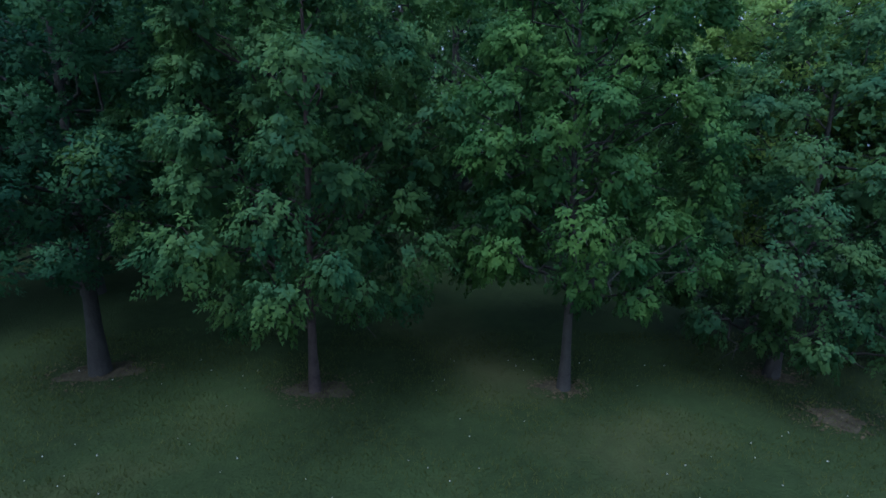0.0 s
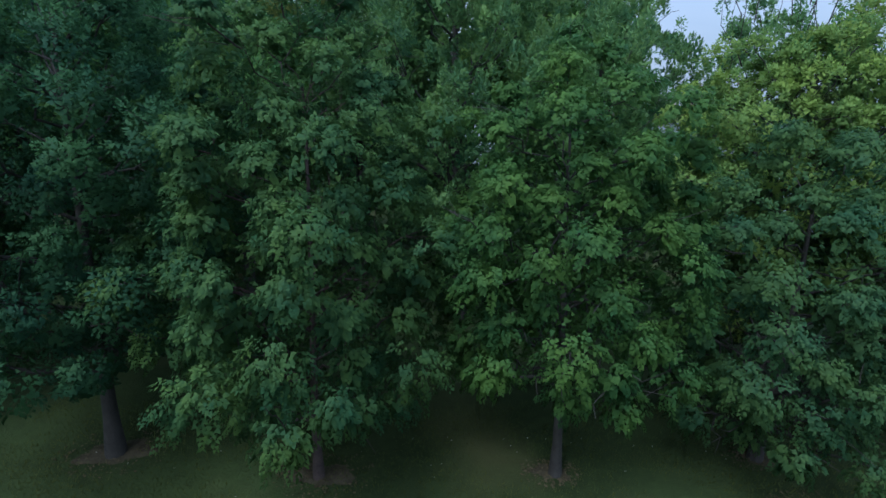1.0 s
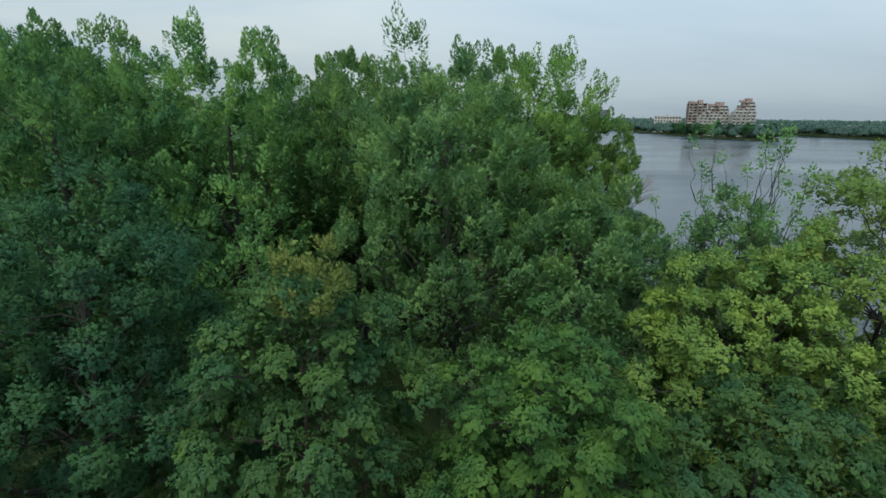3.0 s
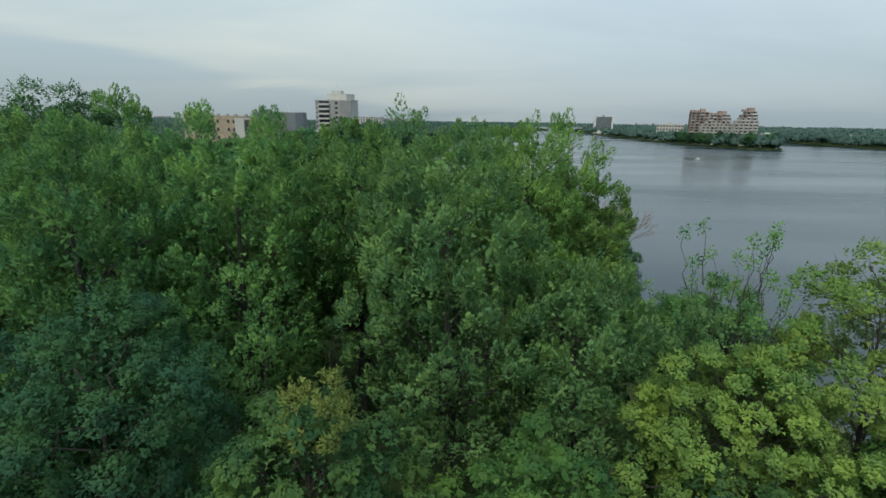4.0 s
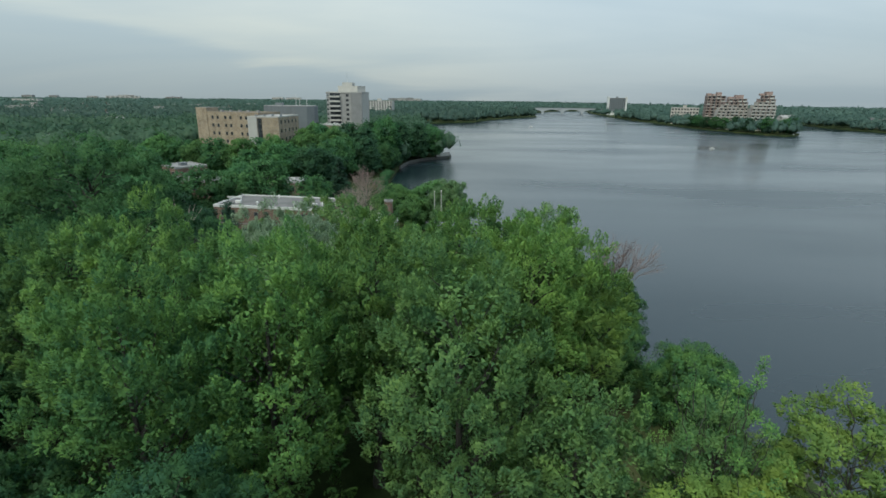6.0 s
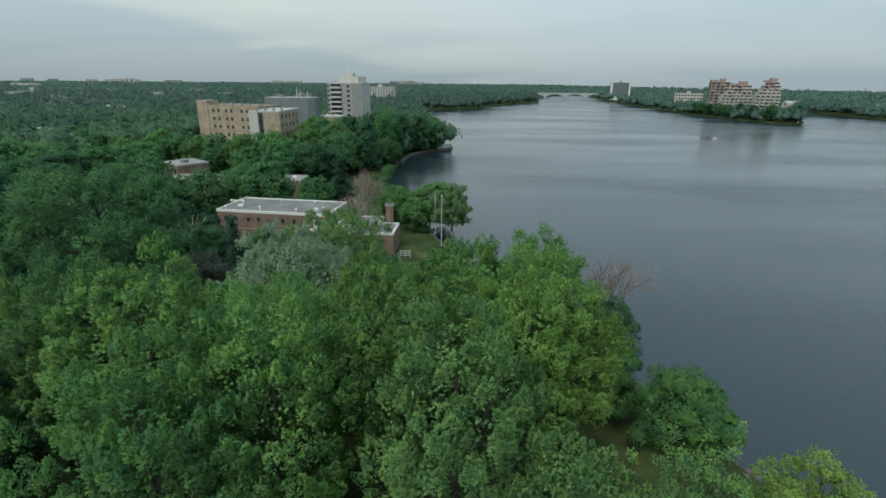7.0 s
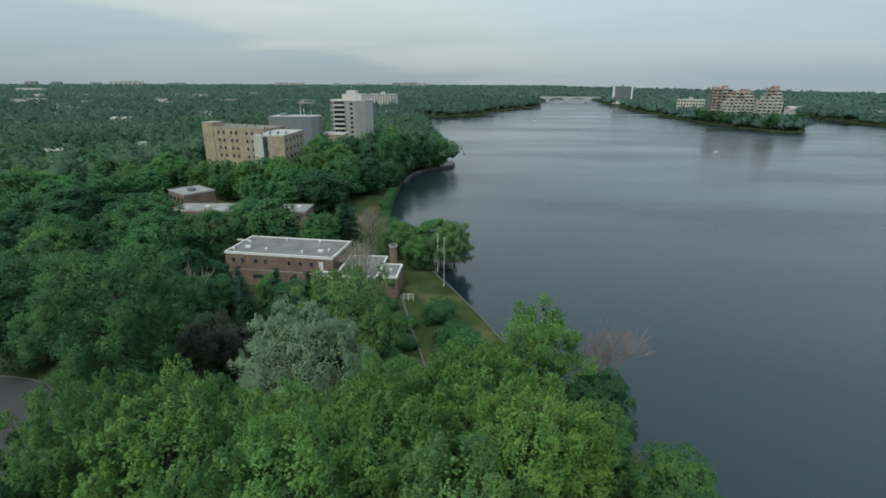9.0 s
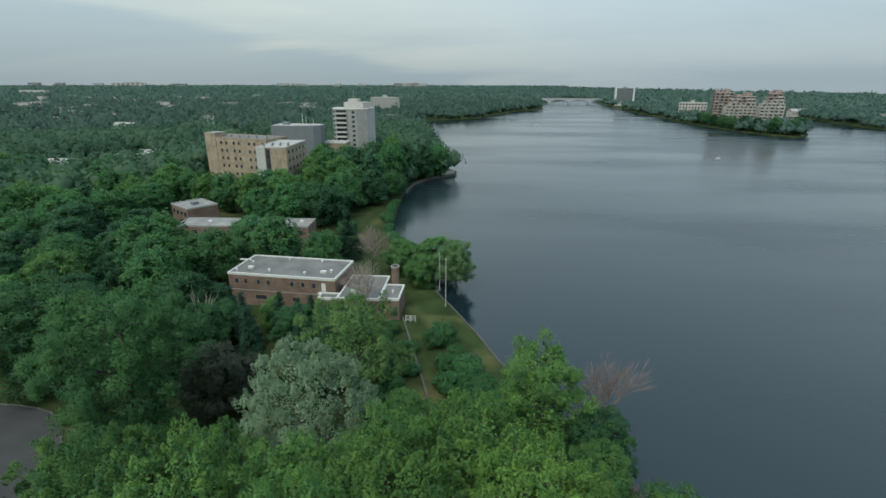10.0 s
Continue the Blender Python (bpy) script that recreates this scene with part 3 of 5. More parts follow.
def build_ground():
    bm = bmesh.new()
    ys = sorted(set(BANK_Y + list(range(-380, 900, 10))))
    rows = []
    for yy in ys:
        bx = float(bank(yy))
        wob = 0.25 * noise.noise((yy * 0.21, 3.1, 0.0)) + 0.6 * noise.noise((yy * 0.05, 7.7, 0.0))
        if 60 < yy < 100:
            wob = 0.0
        bx += wob
        xs = [-4900, -1500, -500, -200, bx - 60, bx - 25, bx - 8, bx - 2.5, bx - 0.7, bx, bx + 0.35]
        zs = [0, 0, 0, 0, 0, 0, 0, -0.05, -0.12, -0.18, -2.2]
        rows.append([bm.verts.new((a, yy, b)) for a, b in zip(xs, zs)])
    for r0, r1 in zip(rows, rows[1:]):
        for k in range(len(r0) - 1):
            bm.faces.new((r0[k], r0[k + 1], r1[k + 1], r1[k]))
    for poly, level in ((ISLE, -0.1), (RIGHT, -0.13), (BEYOND, -0.16)):
        top = [bm.verts.new((x, y, level)) for x, y in poly]
        low = [bm.verts.new((x, y, -2.2)) for x, y in poly]
        bm.faces.new(top)
        for i in range(len(poly)):
            j = (i + 1) % len(poly)
            bm.faces.new((low[i], low[j], top[j], top[i]))
    bmesh.ops.recalc_face_normals(bm, faces=bm.faces)
    me = bpy.data.meshes.new("ground")
    bm.to_mesh(me); bm.free()
    me.materials.append(M_LAWN)
    tagged(new("ground", me), "mown grass ground under the trees along the river", "ground", kind="structure")
    wv = [(x, y, W) for x, y in [(-900, -400), (1700, -400)] + BEYOND[8:] + [(-900, 4890)]]
    tagged(new("water", mesh_of("water", wv, [list(range(len(wv)))], M_WATER)), "wide calm grey-blue river with fine ripples", "river", kind="structure")


build_ground()


# ---- buildings ----
def window(parent, x, y, z, w, h, face, glass=None):
    """A framed window on a wall: face -1 looks to -y, +1 to +x, with its pane set back in the frame."""
    fr = bmesh.new()
    b = 0.07
    sides = ((-w / 2, -h / 2, -w / 2 + b, h / 2), (w / 2 - b, -h / 2, w / 2, h / 2), (-w / 2 + b, -h / 2, w / 2 - b, -h / 2 + b), (-w / 2 + b, h / 2 - b, w / 2 - b, h / 2))
    for a0, c0, a1, c1 in sides:
        if face < 0:
            add_box(fr, x + a0, y - 0.07, z + c0, x + a1, y + 0.02, z + c1)
        else:
            add_box(fr, x - 0.02, y + a0, z + c0, x + 0.07, y + a1, z + c1)
    win = part("window", fr, M_FRAME, parent)
    if face < 0:
        pane = box(x - w / 2 + b, y - 0.03, z - h / 2 + b, x + w / 2 - b, y + 0.01, z + h / 2 - b)
    else:
        pane = box(x - 0.01, y - w / 2 + b, z - h / 2 + b, x + 0.03, y + w / 2 - b, z + h / 2 - b)
    part("pane", pane, glass or M_GLASS, win)
    return win


def parapet(points, z, h, t, material_, parent, name="parapet"):
    """A raised rim round a flat roof."""
    n = len(points)
    c = Vector((sum(p[0] for p in points) / n, sum(p[1] for p in points) / n))
    bm = bmesh.new()
    outer, inner = [], []
    for p in points:
        d = (c - Vector(p)); d = Vector((math.copysign(t, d.x), math.copysign(t, d.y)))
        o = Vector(p) - d * 0.35
        outer.append(o); inner.append(Vector(p) + d)
    ring = []
    for o, i in zip(outer, inner):
        ring.append([bm.verts.new((o.x, o.y, z - 0.22)), bm.verts.new((o.x, o.y, z + h)), bm.verts.new((i.x, i.y, z + h)), bm.verts.new((i.x, i.y, z - 0.05))])
    for k in range(n):
        a, b = ring[k], ring[(k + 1) % n]
        for q in range(3):
            bm.faces.new((a[q], b[q], b[q + 1], a[q + 1]))
    bmesh.ops.recalc_face_normals(bm, faces=bm.faces)
    return part(name, bm, material_, parent)


def flat_block(parent, L, D, z1, wall, roof, x0=0.0, y0=0.0, z0=-0.2, rim=None, rim_h=0.25):
    pts = [(x0, y0), (x0 + L, y0), (x0 + L, y0 + D), (x0, y0 + D)]
    part("wall", prism(pts, z0, z1), wall, parent)
    part("roof", prism([(x0 + 0.02, y0 + 0.02), (x0 + L - 0.02, y0 + 0.02), (x0 + L - 0.02, y0 + D - 0.02), (x0 + 0.02, y0 + D - 0.02)], z1 - 0.03, z1 + 0.04), roof, parent)
    parapet(pts, z1, rim_h, 0.2, rim or wall, parent)


def roof_vent(parent, x, y, z, kind):
    if kind == "box":
        bm = box(x - 0.55, y - 0.3, z, x + 0.55, y + 0.3, z + 0.5, 0.04)
    else:
        bm = cylinder(x, y, z, z + 0.5, 0.14, sides=10)
        bmesh.ops.create_cone(bm, cap_ends=True, segments=10, radius1=0.28, radius2=0.1, depth=0.22, matrix=Matrix.Translation((x, y, z + 0.6)))
    part("roof_vent", bm, M_WHITE, parent, "white metal roof vent")


def brick_school():
    ob = thing("brick_building", "two-storey red-brown brick building with white-edged flat gravel roof among trees", "building", pose(-45.5, 89.2, 0, 0, 0, -6.5))
    L, D, H = 21.6, 10.2, 6.4
    flat_block(ob, L, D, H, M_BRICK, M_ROOF, rim=M_WHITE)
    part("stone_band", box(-0.03, -0.03, 3.15, L + 0.03, 0.02, 3.3), M_CONCRETE, ob, "pale stone band")
    for x in (1.7, 3.6, 6.2, 8.2, 13.0, 15.2, 17.4):
        window(ob, x, 0, 5.0, 0.8, 1.05, -1)
    for x, w in ((1.9, 0.85), (6.4, 2.4), (9.6, 0.85), (13.2, 0.85), (17.0, 0.85)):
        window(ob, x, 0, 1.9, w, 1.0, -1)
    part("door", box(18.9, -0.06, 4.0, 19.7, 0.0, 5.6), M_WHITE, ob, "white upper door")
    part("canopy", box(18.4, -0.8, 3.7, 20.3, 0.0, 3.85), M_WHITE, ob)
    for x, y, k in ((3.2, 3.0, "box"), (2.2, 5.6, "cap"), (8.6, 8.6, "cap"), (7.6, 1.9, "cap"), (15.0, 1.6, "cap"), (15.8, 8.2, "cap"), (18.2, 3.0, "box"), (19.6, 3.4, "cap"), (1.2, 1.2, "cap")):
        roof_vent(ob, x, y, H + 0.04, k)
    part("roof_rail", box(-1.6, 7.0, H + 0.1, 1.0, 7.3, H + 0.35), M_WHITE, ob, "white roof ledge")
    an = thing("brick_annex", "low red-brown brick annex with white roof edge and round chimney", "building", pose(-22.9, 83.5, 0, 0, 0, -1.5))
    flat_block(an, 7.6, 11.2, 4.2, M_BRICK, M_ROOF, rim=M_WHITE)
    flat_block(an, 3.5, 6.6, 4.05, M_BRICK, M_ROOF, x0=7.62, y0=0.7, rim=M_WHITE)
    flat_block(an, 3.5, 2.3, 4.1, M_BRICK, M_ROOF, x0=-3.52, y0=-0.1, rim=M_WHITE)
    roof_vent(an, 2.3, 3.0, 4.24, "box")
    roof_vent(an, 9.6, 3.4, 4.09, "cap")
    window(an, 1.6, 0, 2.4, 1.0, 1.2, -1)
    window(an, 4.2, 0, 2.4, 1.0, 1.2, -1)
    window(an, 6.3, 0, 2.4, 1.0, 1.2, -1)
    ch = thing("chimney", "round red-brown brick chimney with pale rim", "chimney", pose(-13.6, 92.6, 0))
    part("shaft", cylinder(0, 0, -0.2, 7.15, 0.85, 0.74, 24), M_BRICK, ch)
    bm = bmesh.new()
    bmesh.ops.create_cone(bm, cap_ends=False, segments=24, radius1=0.86, radius2=0.86, depth=0.3, matrix=Matrix.Translation((0, 0, 7.2)))
    bmesh.ops.create_cone(bm, cap_ends=False, segments=24, radius1=0.58, radius2=0.58, depth=0.3, matrix=Matrix.Translation((0, 0, 7.2)))
    e = [x for x in bm.edges if x.is_boundary and x.verts[0].co.z > 7.2]
    bmesh.ops.bridge_loops(bm, edges=e)
    part("rim", bm, M_CONCRETE, ch, "pale concrete rim")


def low_school():
    ob = thing("flat_roofed_building", "low brick building with pale flat gravel roofs among trees", "building", pose(-89, 144, 0, 0, 0, -38))
    flat_block(ob, 11, 9, 6.4, M_BRICK, M_ROOF_WORN, rim=M_CONCRETE)
    for k in range(4):
        window(ob, 1.6 + k * 2.6, 0, 4.6, 1.5, 1.4, -1)
    part("roof_hut", box(5, 3.4, 6.42, 7, 5.2, 7.3, 0.03), M_GREY, ob)
    w = thing("flat_roofed_wing", "long low wing with pale gravel roof behind trees", "building", pose(-78.5, 127.2, 0, 0, 0, 2))
    flat_block(w, 36, 8, 4.4, M_BRICK, M_ROOF_WORN, rim=M_CONCRETE)
    for k in range(11):
        window(w, 2.0 + k * 3.2, 0, 2.8, 1.5, 1.3, -1)
    for x, y in ((8, 4), (20, 3), (29, 4), (33, 5)):
        roof_vent(w, x, y, 4.44, "box")


def tan_block():
    ob = thing("hospital_building", "six-storey tan brick block with rows of small windows", "building", pose(-107.0, 203.4, 0, 0, 0, -18))
    flat_block(ob, 30, 13, 19.9, M_TAN, M_ROOF, rim=M_TAN)
    part("stair_tower", prism([(-0.4, -0.25), (5, -0.25), (5, 6), (-0.4, 6)], -0.2, 21.6), M_TAN, ob)
    part("tower_roof", prism([(-0.2, -0.05), (4.8, -0.05), (4.8, 5.8), (-0.2, 5.8)], 21.61, 21.75), M_CONCRETE, ob)
    for s in range(6):
        z = 18.0 - s * 3.05
        part("brick_course", box(5.2, -0.05, z - 1.15, 30.0, -0.003, z - 0.95), M_TAN, ob)
        for x in (7.6, 10.2, 14.0, 16.5, 21.6, 24.2, 28.2):
            window(ob, x, 0, z, 1.1, 1.3, -1)
    for x in (8, 12.5, 17, 21, 26):
        part("roof_vent", box(x, 4, 19.95, x + 0.9, 4.9, 20.8), M_CONCRETE, ob)
    wg = thing("hospital_wing", "tan brick wing with off-white stair panel", "building", pose(-75.6, 177.6, 0, 0, 0, 1))
    flat_block(wg, 10.8, 23, 19.1, M_TAN, M_ROOF_PALE, rim=M_PALE)
    part("white_panel", box(0.0, -0.35, -0.2, 3.2, -0.01, 19.2), M_PALE, wg, "off-white plastered stair panel")
    part("glazed_strip", box(3.4, -0.06, 1.0, 4.9, -0.01, 18.6), M_GLASS, wg)
    for s in range(6):
        for k in range(5):
            window(wg, 10.8, 2.6 + k * 4.2, 17.3 - s * 3.05, 1.3, 1.3, 1)
        window(wg, 4.2, -0.06, 17.3 - s * 3.05, 1.0, 1.4, -1)
    for k in range(7):
        part("roof_vent", box(1.5 + k * 1.3, 3 + (k * 5) % 9, 19.15, 2.1 + k * 1.3, 3.6 + (k * 5) % 9, 19.8), M_GREY, wg)
    gb = thing("grey_block", "grey metal-clad plant block with roof masts", "building", pose(-91.5, 233, 0))
    pts = [(0, 0), (15, 0), (19.5, 0.9), (22.4, 3.2), (23, 6), (22.4, 9), (19, 11.5), (0, 12)]
    part("wall", prism(pts, -0.2, 22.0), M_GREY, gb)
    part("roof", prism([(x * 0.985 + 0.15, y * 0.97 + 0.18) for x, y in pts], 22.0, 22.25), M_ROOF_PALE, gb)
    for k in range(8):
        part("panel_joint", box(1.6 + k * 1.8, -0.05, 14, 1.7 + k * 1.8, -0.004, 21.9), M_ROOF, gb)
    for x, h in ((13.5, 5.0), (15.2, 3.6), (18.5, 2.8)):
        part("mast", cylinder(x, 5, 22.2, 22.2 + h, 0.12, 0.08, 6), M_WHITE, gb)
    part("roof_unit", box(4, 4, 22.26, 7, 7, 23.4), M_GREY, gb)
    lk = thing("link_building", "low white-roofed link building", "building", pose(-70.5, 243, 0))
    flat_block(lk, 11, 9, 13.4, M_TAN, M_ROOF_PALE, rim=M_WHITE)
    for k in range(5):
        part("roof_vent", box(1 + k * 2, 2 + (k % 2) * 3, 13.45, 1.7 + k * 2, 2.7 + (k % 2) * 3, 14.3), M_WHITE, lk)


def white_tower():
    ob = thing("apartment_tower", "twelve-storey pale concrete tower with stacked balconies and roof house", "building", pose(-70.3, 254, 0))
    pts = [(0, 8.5), (3.3, 1.0), (14.3, 0.0), (19.3, 2.4), (21.2, 11.0), (19, 19), (6, 20), (0.6, 15)]
    part("wall", prism(pts, -0.2, 28.2), M_CONCRETE, ob)
    part("roof", prism([(11.5 + (x - 11.5) * 1.02, 10 + (y - 10) * 1.02) for x, y in pts], 28.2, 28.75), M_PALE, ob)
    part("corner_panel", prism([(14.5, -0.12), (19.3, 2.2), (19.4, 2.6), (14.5, 0.2)], -0.2, 28.1), M_CONCRETE, ob)
    part("side_panel", prism([(19.32, 2.45), (21.3, 11.0), (21.1, 11.0), (19.1, 2.6)], -0.2, 28.1), M_PALE, ob)
    part("roof_house", prism([(7, 5), (17, 4), (20, 9), (17, 14), (8, 14)], 28.76, 31.6), M_PALE, ob)
    part("lift_house", prism([(9, 6), (14, 6), (14, 12), (9, 12)], 31.61, 33.2), M_PALE, ob)
    part("mast", cylinder(11, 9, 33.2, 37.5, 0.1, 0.05, 6), M_WHITE, ob)
    for s in range(12):
        z = 27.0 - s * 2.25
        part("balcony", box(3.7, -0.65, z - 0.95, 9.2, 0.75, z - 0.15), M_PALE, ob, "white balcony front")
        part("balcony_opening", box(3.9, 0.30, z - 0.15, 9.0, 0.52, z + 1.2), M_GLASS, ob)
        window(ob, 12.6, 0.12, z, 1.5, 1.2, -1)
        part("window_band", prism([(0.55, 7.0), (2.6, 2.4), (2.65, 2.6), (0.65, 7.1)], z - 0.4, z + 0.5), M_GLASS, ob)


def stepped_tower(x, y, rz, L, D, storeys, wall, step, label, h=2.9):
    """A terraced apartment block: upright below, with roof terraces that climb in steps to a brick core."""
    ob = thing("apartment_block", label, "building", pose(x, y, -0.1, 0, 0, rz), "apartment blocks across the river")
    rng = random.Random(int(x * 7 + y))
    low = int(storeys * 0.55)
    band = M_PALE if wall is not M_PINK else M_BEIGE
    for s in range(storeys):
        up = max(0, s - low)
        z0, z1 = s * h, (s + 1) * h
        x0 = step * (up + up // 2) * 1.5
        x1 = L - step * (up // 2) * 1.1
        back = 0.8 * up if step else 0.0
        part("storey", box(x0, back, z0, x1, D, z1 - 0.35), wall if step == 0 or s < storeys - 2 else M_PINK, ob)
        part("slab", box(x0 - 0.3, back - 1.3, z1 - 0.34, x1 + 0.3, D + 0.3, z1 - 0.005), band, ob)
        n = max(2, int((x1 - x0) / 3.6))
        w = (x1 - x0) / n
        for k in range(n):
            a, c = x0 + k * w, back
            part("window", box(a + w * 0.2, c - 0.06, z0 + 0.5, a + w * rng.uniform(0.6, 0.8), c - 0.005, z1 - 0.7), M_GLASS, ob)
            if step and rng.random() < 0.8 or (k + s) % 4 == 0:
                part("balcony", box(a + w * 0.04, c - 1.38, z0 - 0.002, a + w * rng.uniform(0.7, 0.95), c - 1.2, z0 + 1.05), band, ob)
            if step and k % 2 == s % 2:
                part("side_screen", box(a - 0.1, c - 1.3, z0 + 0.02, a + 0.1, c - 0.01, z1 - 0.36), M_PINK, ob)
    t = storeys * h
    part("brick_core", box(L * 0.55, D * 0.3, 0, L * 0.8, D * 0.9, t + 3.4), M_PINK, ob, "rosy brick lift core")
    part("roof_house", box(L * 0.3, D * 0.35, t, L * 0.5, D * 0.7, t + 1.8), M_PINK, ob)
    if not step:
        # flat dark strip on the wall; its colour imitates a shaded recess
        part("recess", box(L * 0.38, -0.05, 0, L * 0.46, 0.3, t + 0.8), M_GREY, ob)
        part("stair_core", box(0.0, D * 0.2, 0, L * 0.22, D * 0.8, t + 2.2), M_PINK, ob)
    return ob


def slab_block(x, y, rz, L, D, H, wall, cols, storeys, label, group=""):
    ob = thing("apartment_block", label, "building", pose(x, y, -0.1, 0, 0, rz), group)
    part("wall", box(0, 0, 0, L, D, H), wall, ob)
    part("roof", box(-0.2, -0.2, H + 0.005, L + 0.2, D + 0.2, H + 0.5), M_PALE, ob)
    for s in range(storeys):
        for k in range(cols):
            w, h = L / cols, H / storeys
            part("window", box(k * w + w * 0.22, -0.12, s * h + h * 0.3, k * w + w * 0.78, -0.005, s * h + h * 0.8), M_GLASS, ob)
    part("roof_house", box(L * 0.42, D * 0.3, H + 0.505, L * 0.55, D * 0.7, H + 3), wall, ob)
    return ob


def bridge():
    ob = thing("bridge", "long low grey bridge of shallow arches over the river", "bridge", pose(120, 1084, 0, 0, 0, -3))
    L, n = 160.0, 4
    part("deck", box(-20, -4, 8.4, L + 20, 4, 10.4), M_BRIDGE, ob)
    part("railing", box(-20, -4.1, 10.41, L + 20, -3.9, 11.4), M_GREY, ob)
    for k in range(n + 1):
        part("pier", box(k * L / n - 2.2, -4, -3, k * L / n + 2.2, 4, 6.0), M_BRIDGE, ob)
    for k in range(n):
        x0, x1 = k * L / n, (k + 1) * L / n
        bm = bmesh.new()
        a, b = [], []
        for i in range(13):
            t = i / 12
            x = x0 + (x1 - x0) * t
            z = 2.0 + 5.6 * (1 - (2 * t - 1) ** 2)
            a.append([bm.verts.new((x, yy, z)) for yy in (-3.8, 3.8)])
            b.append([bm.verts.new((x, yy, 8.39)) for yy in (-3.8, 3.8)])
        for i in range(12):
            bm.faces.new((a[i][0], a[i + 1][0], b[i + 1][0], b[i][0]))
            bm.faces.new((a[i][1], b[i][1], b[i + 1][1], a[i + 1][1]))
            bm.faces.new((a[i][0], a[i][1], a[i + 1][1], a[i + 1][0]))
        part("arch", bm, M_BRIDGE, ob)


brick_school()
low_school()
tan_block()
white_tower()
stepped_tower(249, 548, -14, 17, 14, 11, M_PINK, 0.0, "reddish brick terraced apartment block across the river")
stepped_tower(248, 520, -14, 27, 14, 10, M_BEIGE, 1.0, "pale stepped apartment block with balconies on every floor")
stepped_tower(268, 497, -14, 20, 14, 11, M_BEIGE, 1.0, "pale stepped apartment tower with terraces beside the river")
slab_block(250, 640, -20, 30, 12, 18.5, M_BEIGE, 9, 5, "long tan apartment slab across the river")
office = slab_block(272, 1000, -8, 31, 14, 31, M_GREY, 8, 9, "dark glazed office block with white corner towers beside the bridge")
for ox in (-2.0, 30.0):
    part("corner_tower", box(ox, -1.5, 0, ox + 3, 12, 33.5), M_WHITE, office, "white corner tower")
part("base_band", box(1.1, -0.8, 0, 29.9, -0.2, 7), M_WHITE, office, "white lower storey")
slab_block(-124, 640, -6, 34, 12, 23.0, M_PALE, 10, 10, "long pale apartment slab above the woods")
bridge()


# ---- trees beside the lawn ----
ROW = "row of maples on the lawn"
NEAR = dict(group=ROW, ragged=0.22, apart=1.72, wide=0.9, soft=0.8, limbs=40)
tree(-9.3, 12.7, 14.9, 4.4, "large dark linden with dense drooping foliage on the lawn", 2.6, "deep", 150, 0.78, 30, 22, 0.098, 3, "round", "puff", 0.2, (0.5, 0.2), **NEAR)
maple = tree(-3.1, 11.9, 12.7, 3.7, "full maple with drooping leaf sprays and a golden tip", 2.4, "maple", 150, 0.7, 32, 22, 0.095, 5, "egg", "droop", 0.12, bark=M_BARK_RED, **NEAR)
tip = part("golden_top", crown_mesh("golden_top", "gold", 11.3, 13.5, 1.2, 9, 0.42, 18, 12, 0.11, 16, "egg", "plume", inner=20, fill=0.3)[0], None, maple, "golden young top leaves")
tip.matrix_basis = pose(0.5, -0.2, 0)
tree(3.1, 12.1, 11.7, 3.1, "full mid-green maple with tiered drooping leaf sprays", 2.8, "row", 130, 0.68, 32, 22, 0.095, 8, "egg", "droop", 0.135, **NEAR)
tree(9.2, 12.8, 9.6, 3.6, "low-branched green maple with broad flat leaf sprays", 1.5, "shade", 130, 0.72, 32, 22, 0.095, 11, "egg", "droop", 0.16, **NEAR)
tree(15.6, 13.6, 10.6, 4.0, "green maple at the end of the row", 1.6, "row", 90, 0.85, 28, 12, 0.15, 12, "egg", "droop", 0.2, **NEAR)
tree(-16.8, 14.2, 13.5, 4.4, "dark maple with dense foliage at the lawn's edge", 4.0, "deep", 90, 0.9, 28, 12, 0.16, 13, "round", "puff", 0.2, **NEAR)
AIRY = dict(limbs=90, ragged=0.3, apart=1.35, inner=260, fill=0.8, wide=0.9, soft=0.75)
tree(10.4, 15.9, 12.2, 3.4, "yellow-green maple with separate rounded leaf tufts", 3.0, "yellow", 170, 0.56, 20, 18, 0.11, 19, "round", "puff", 0.14, **AIRY)
tree(15.4, 17.0, 15.2, 4.1, "airy yellow-green maple behind the row", 2.6, "yellow", 180, 0.62, 20, 14, 0.14, 20, "round", "puff", 0.18, **AIRY)
airy = tree(11.6, 19.4, 13.6, 3.4, "loose grey-green tree with thin bare twig ends", 2.4, "pale", 110, 0.62, 20, 13, 0.14, 30, "egg", "plume", 0.16, **AIRY)


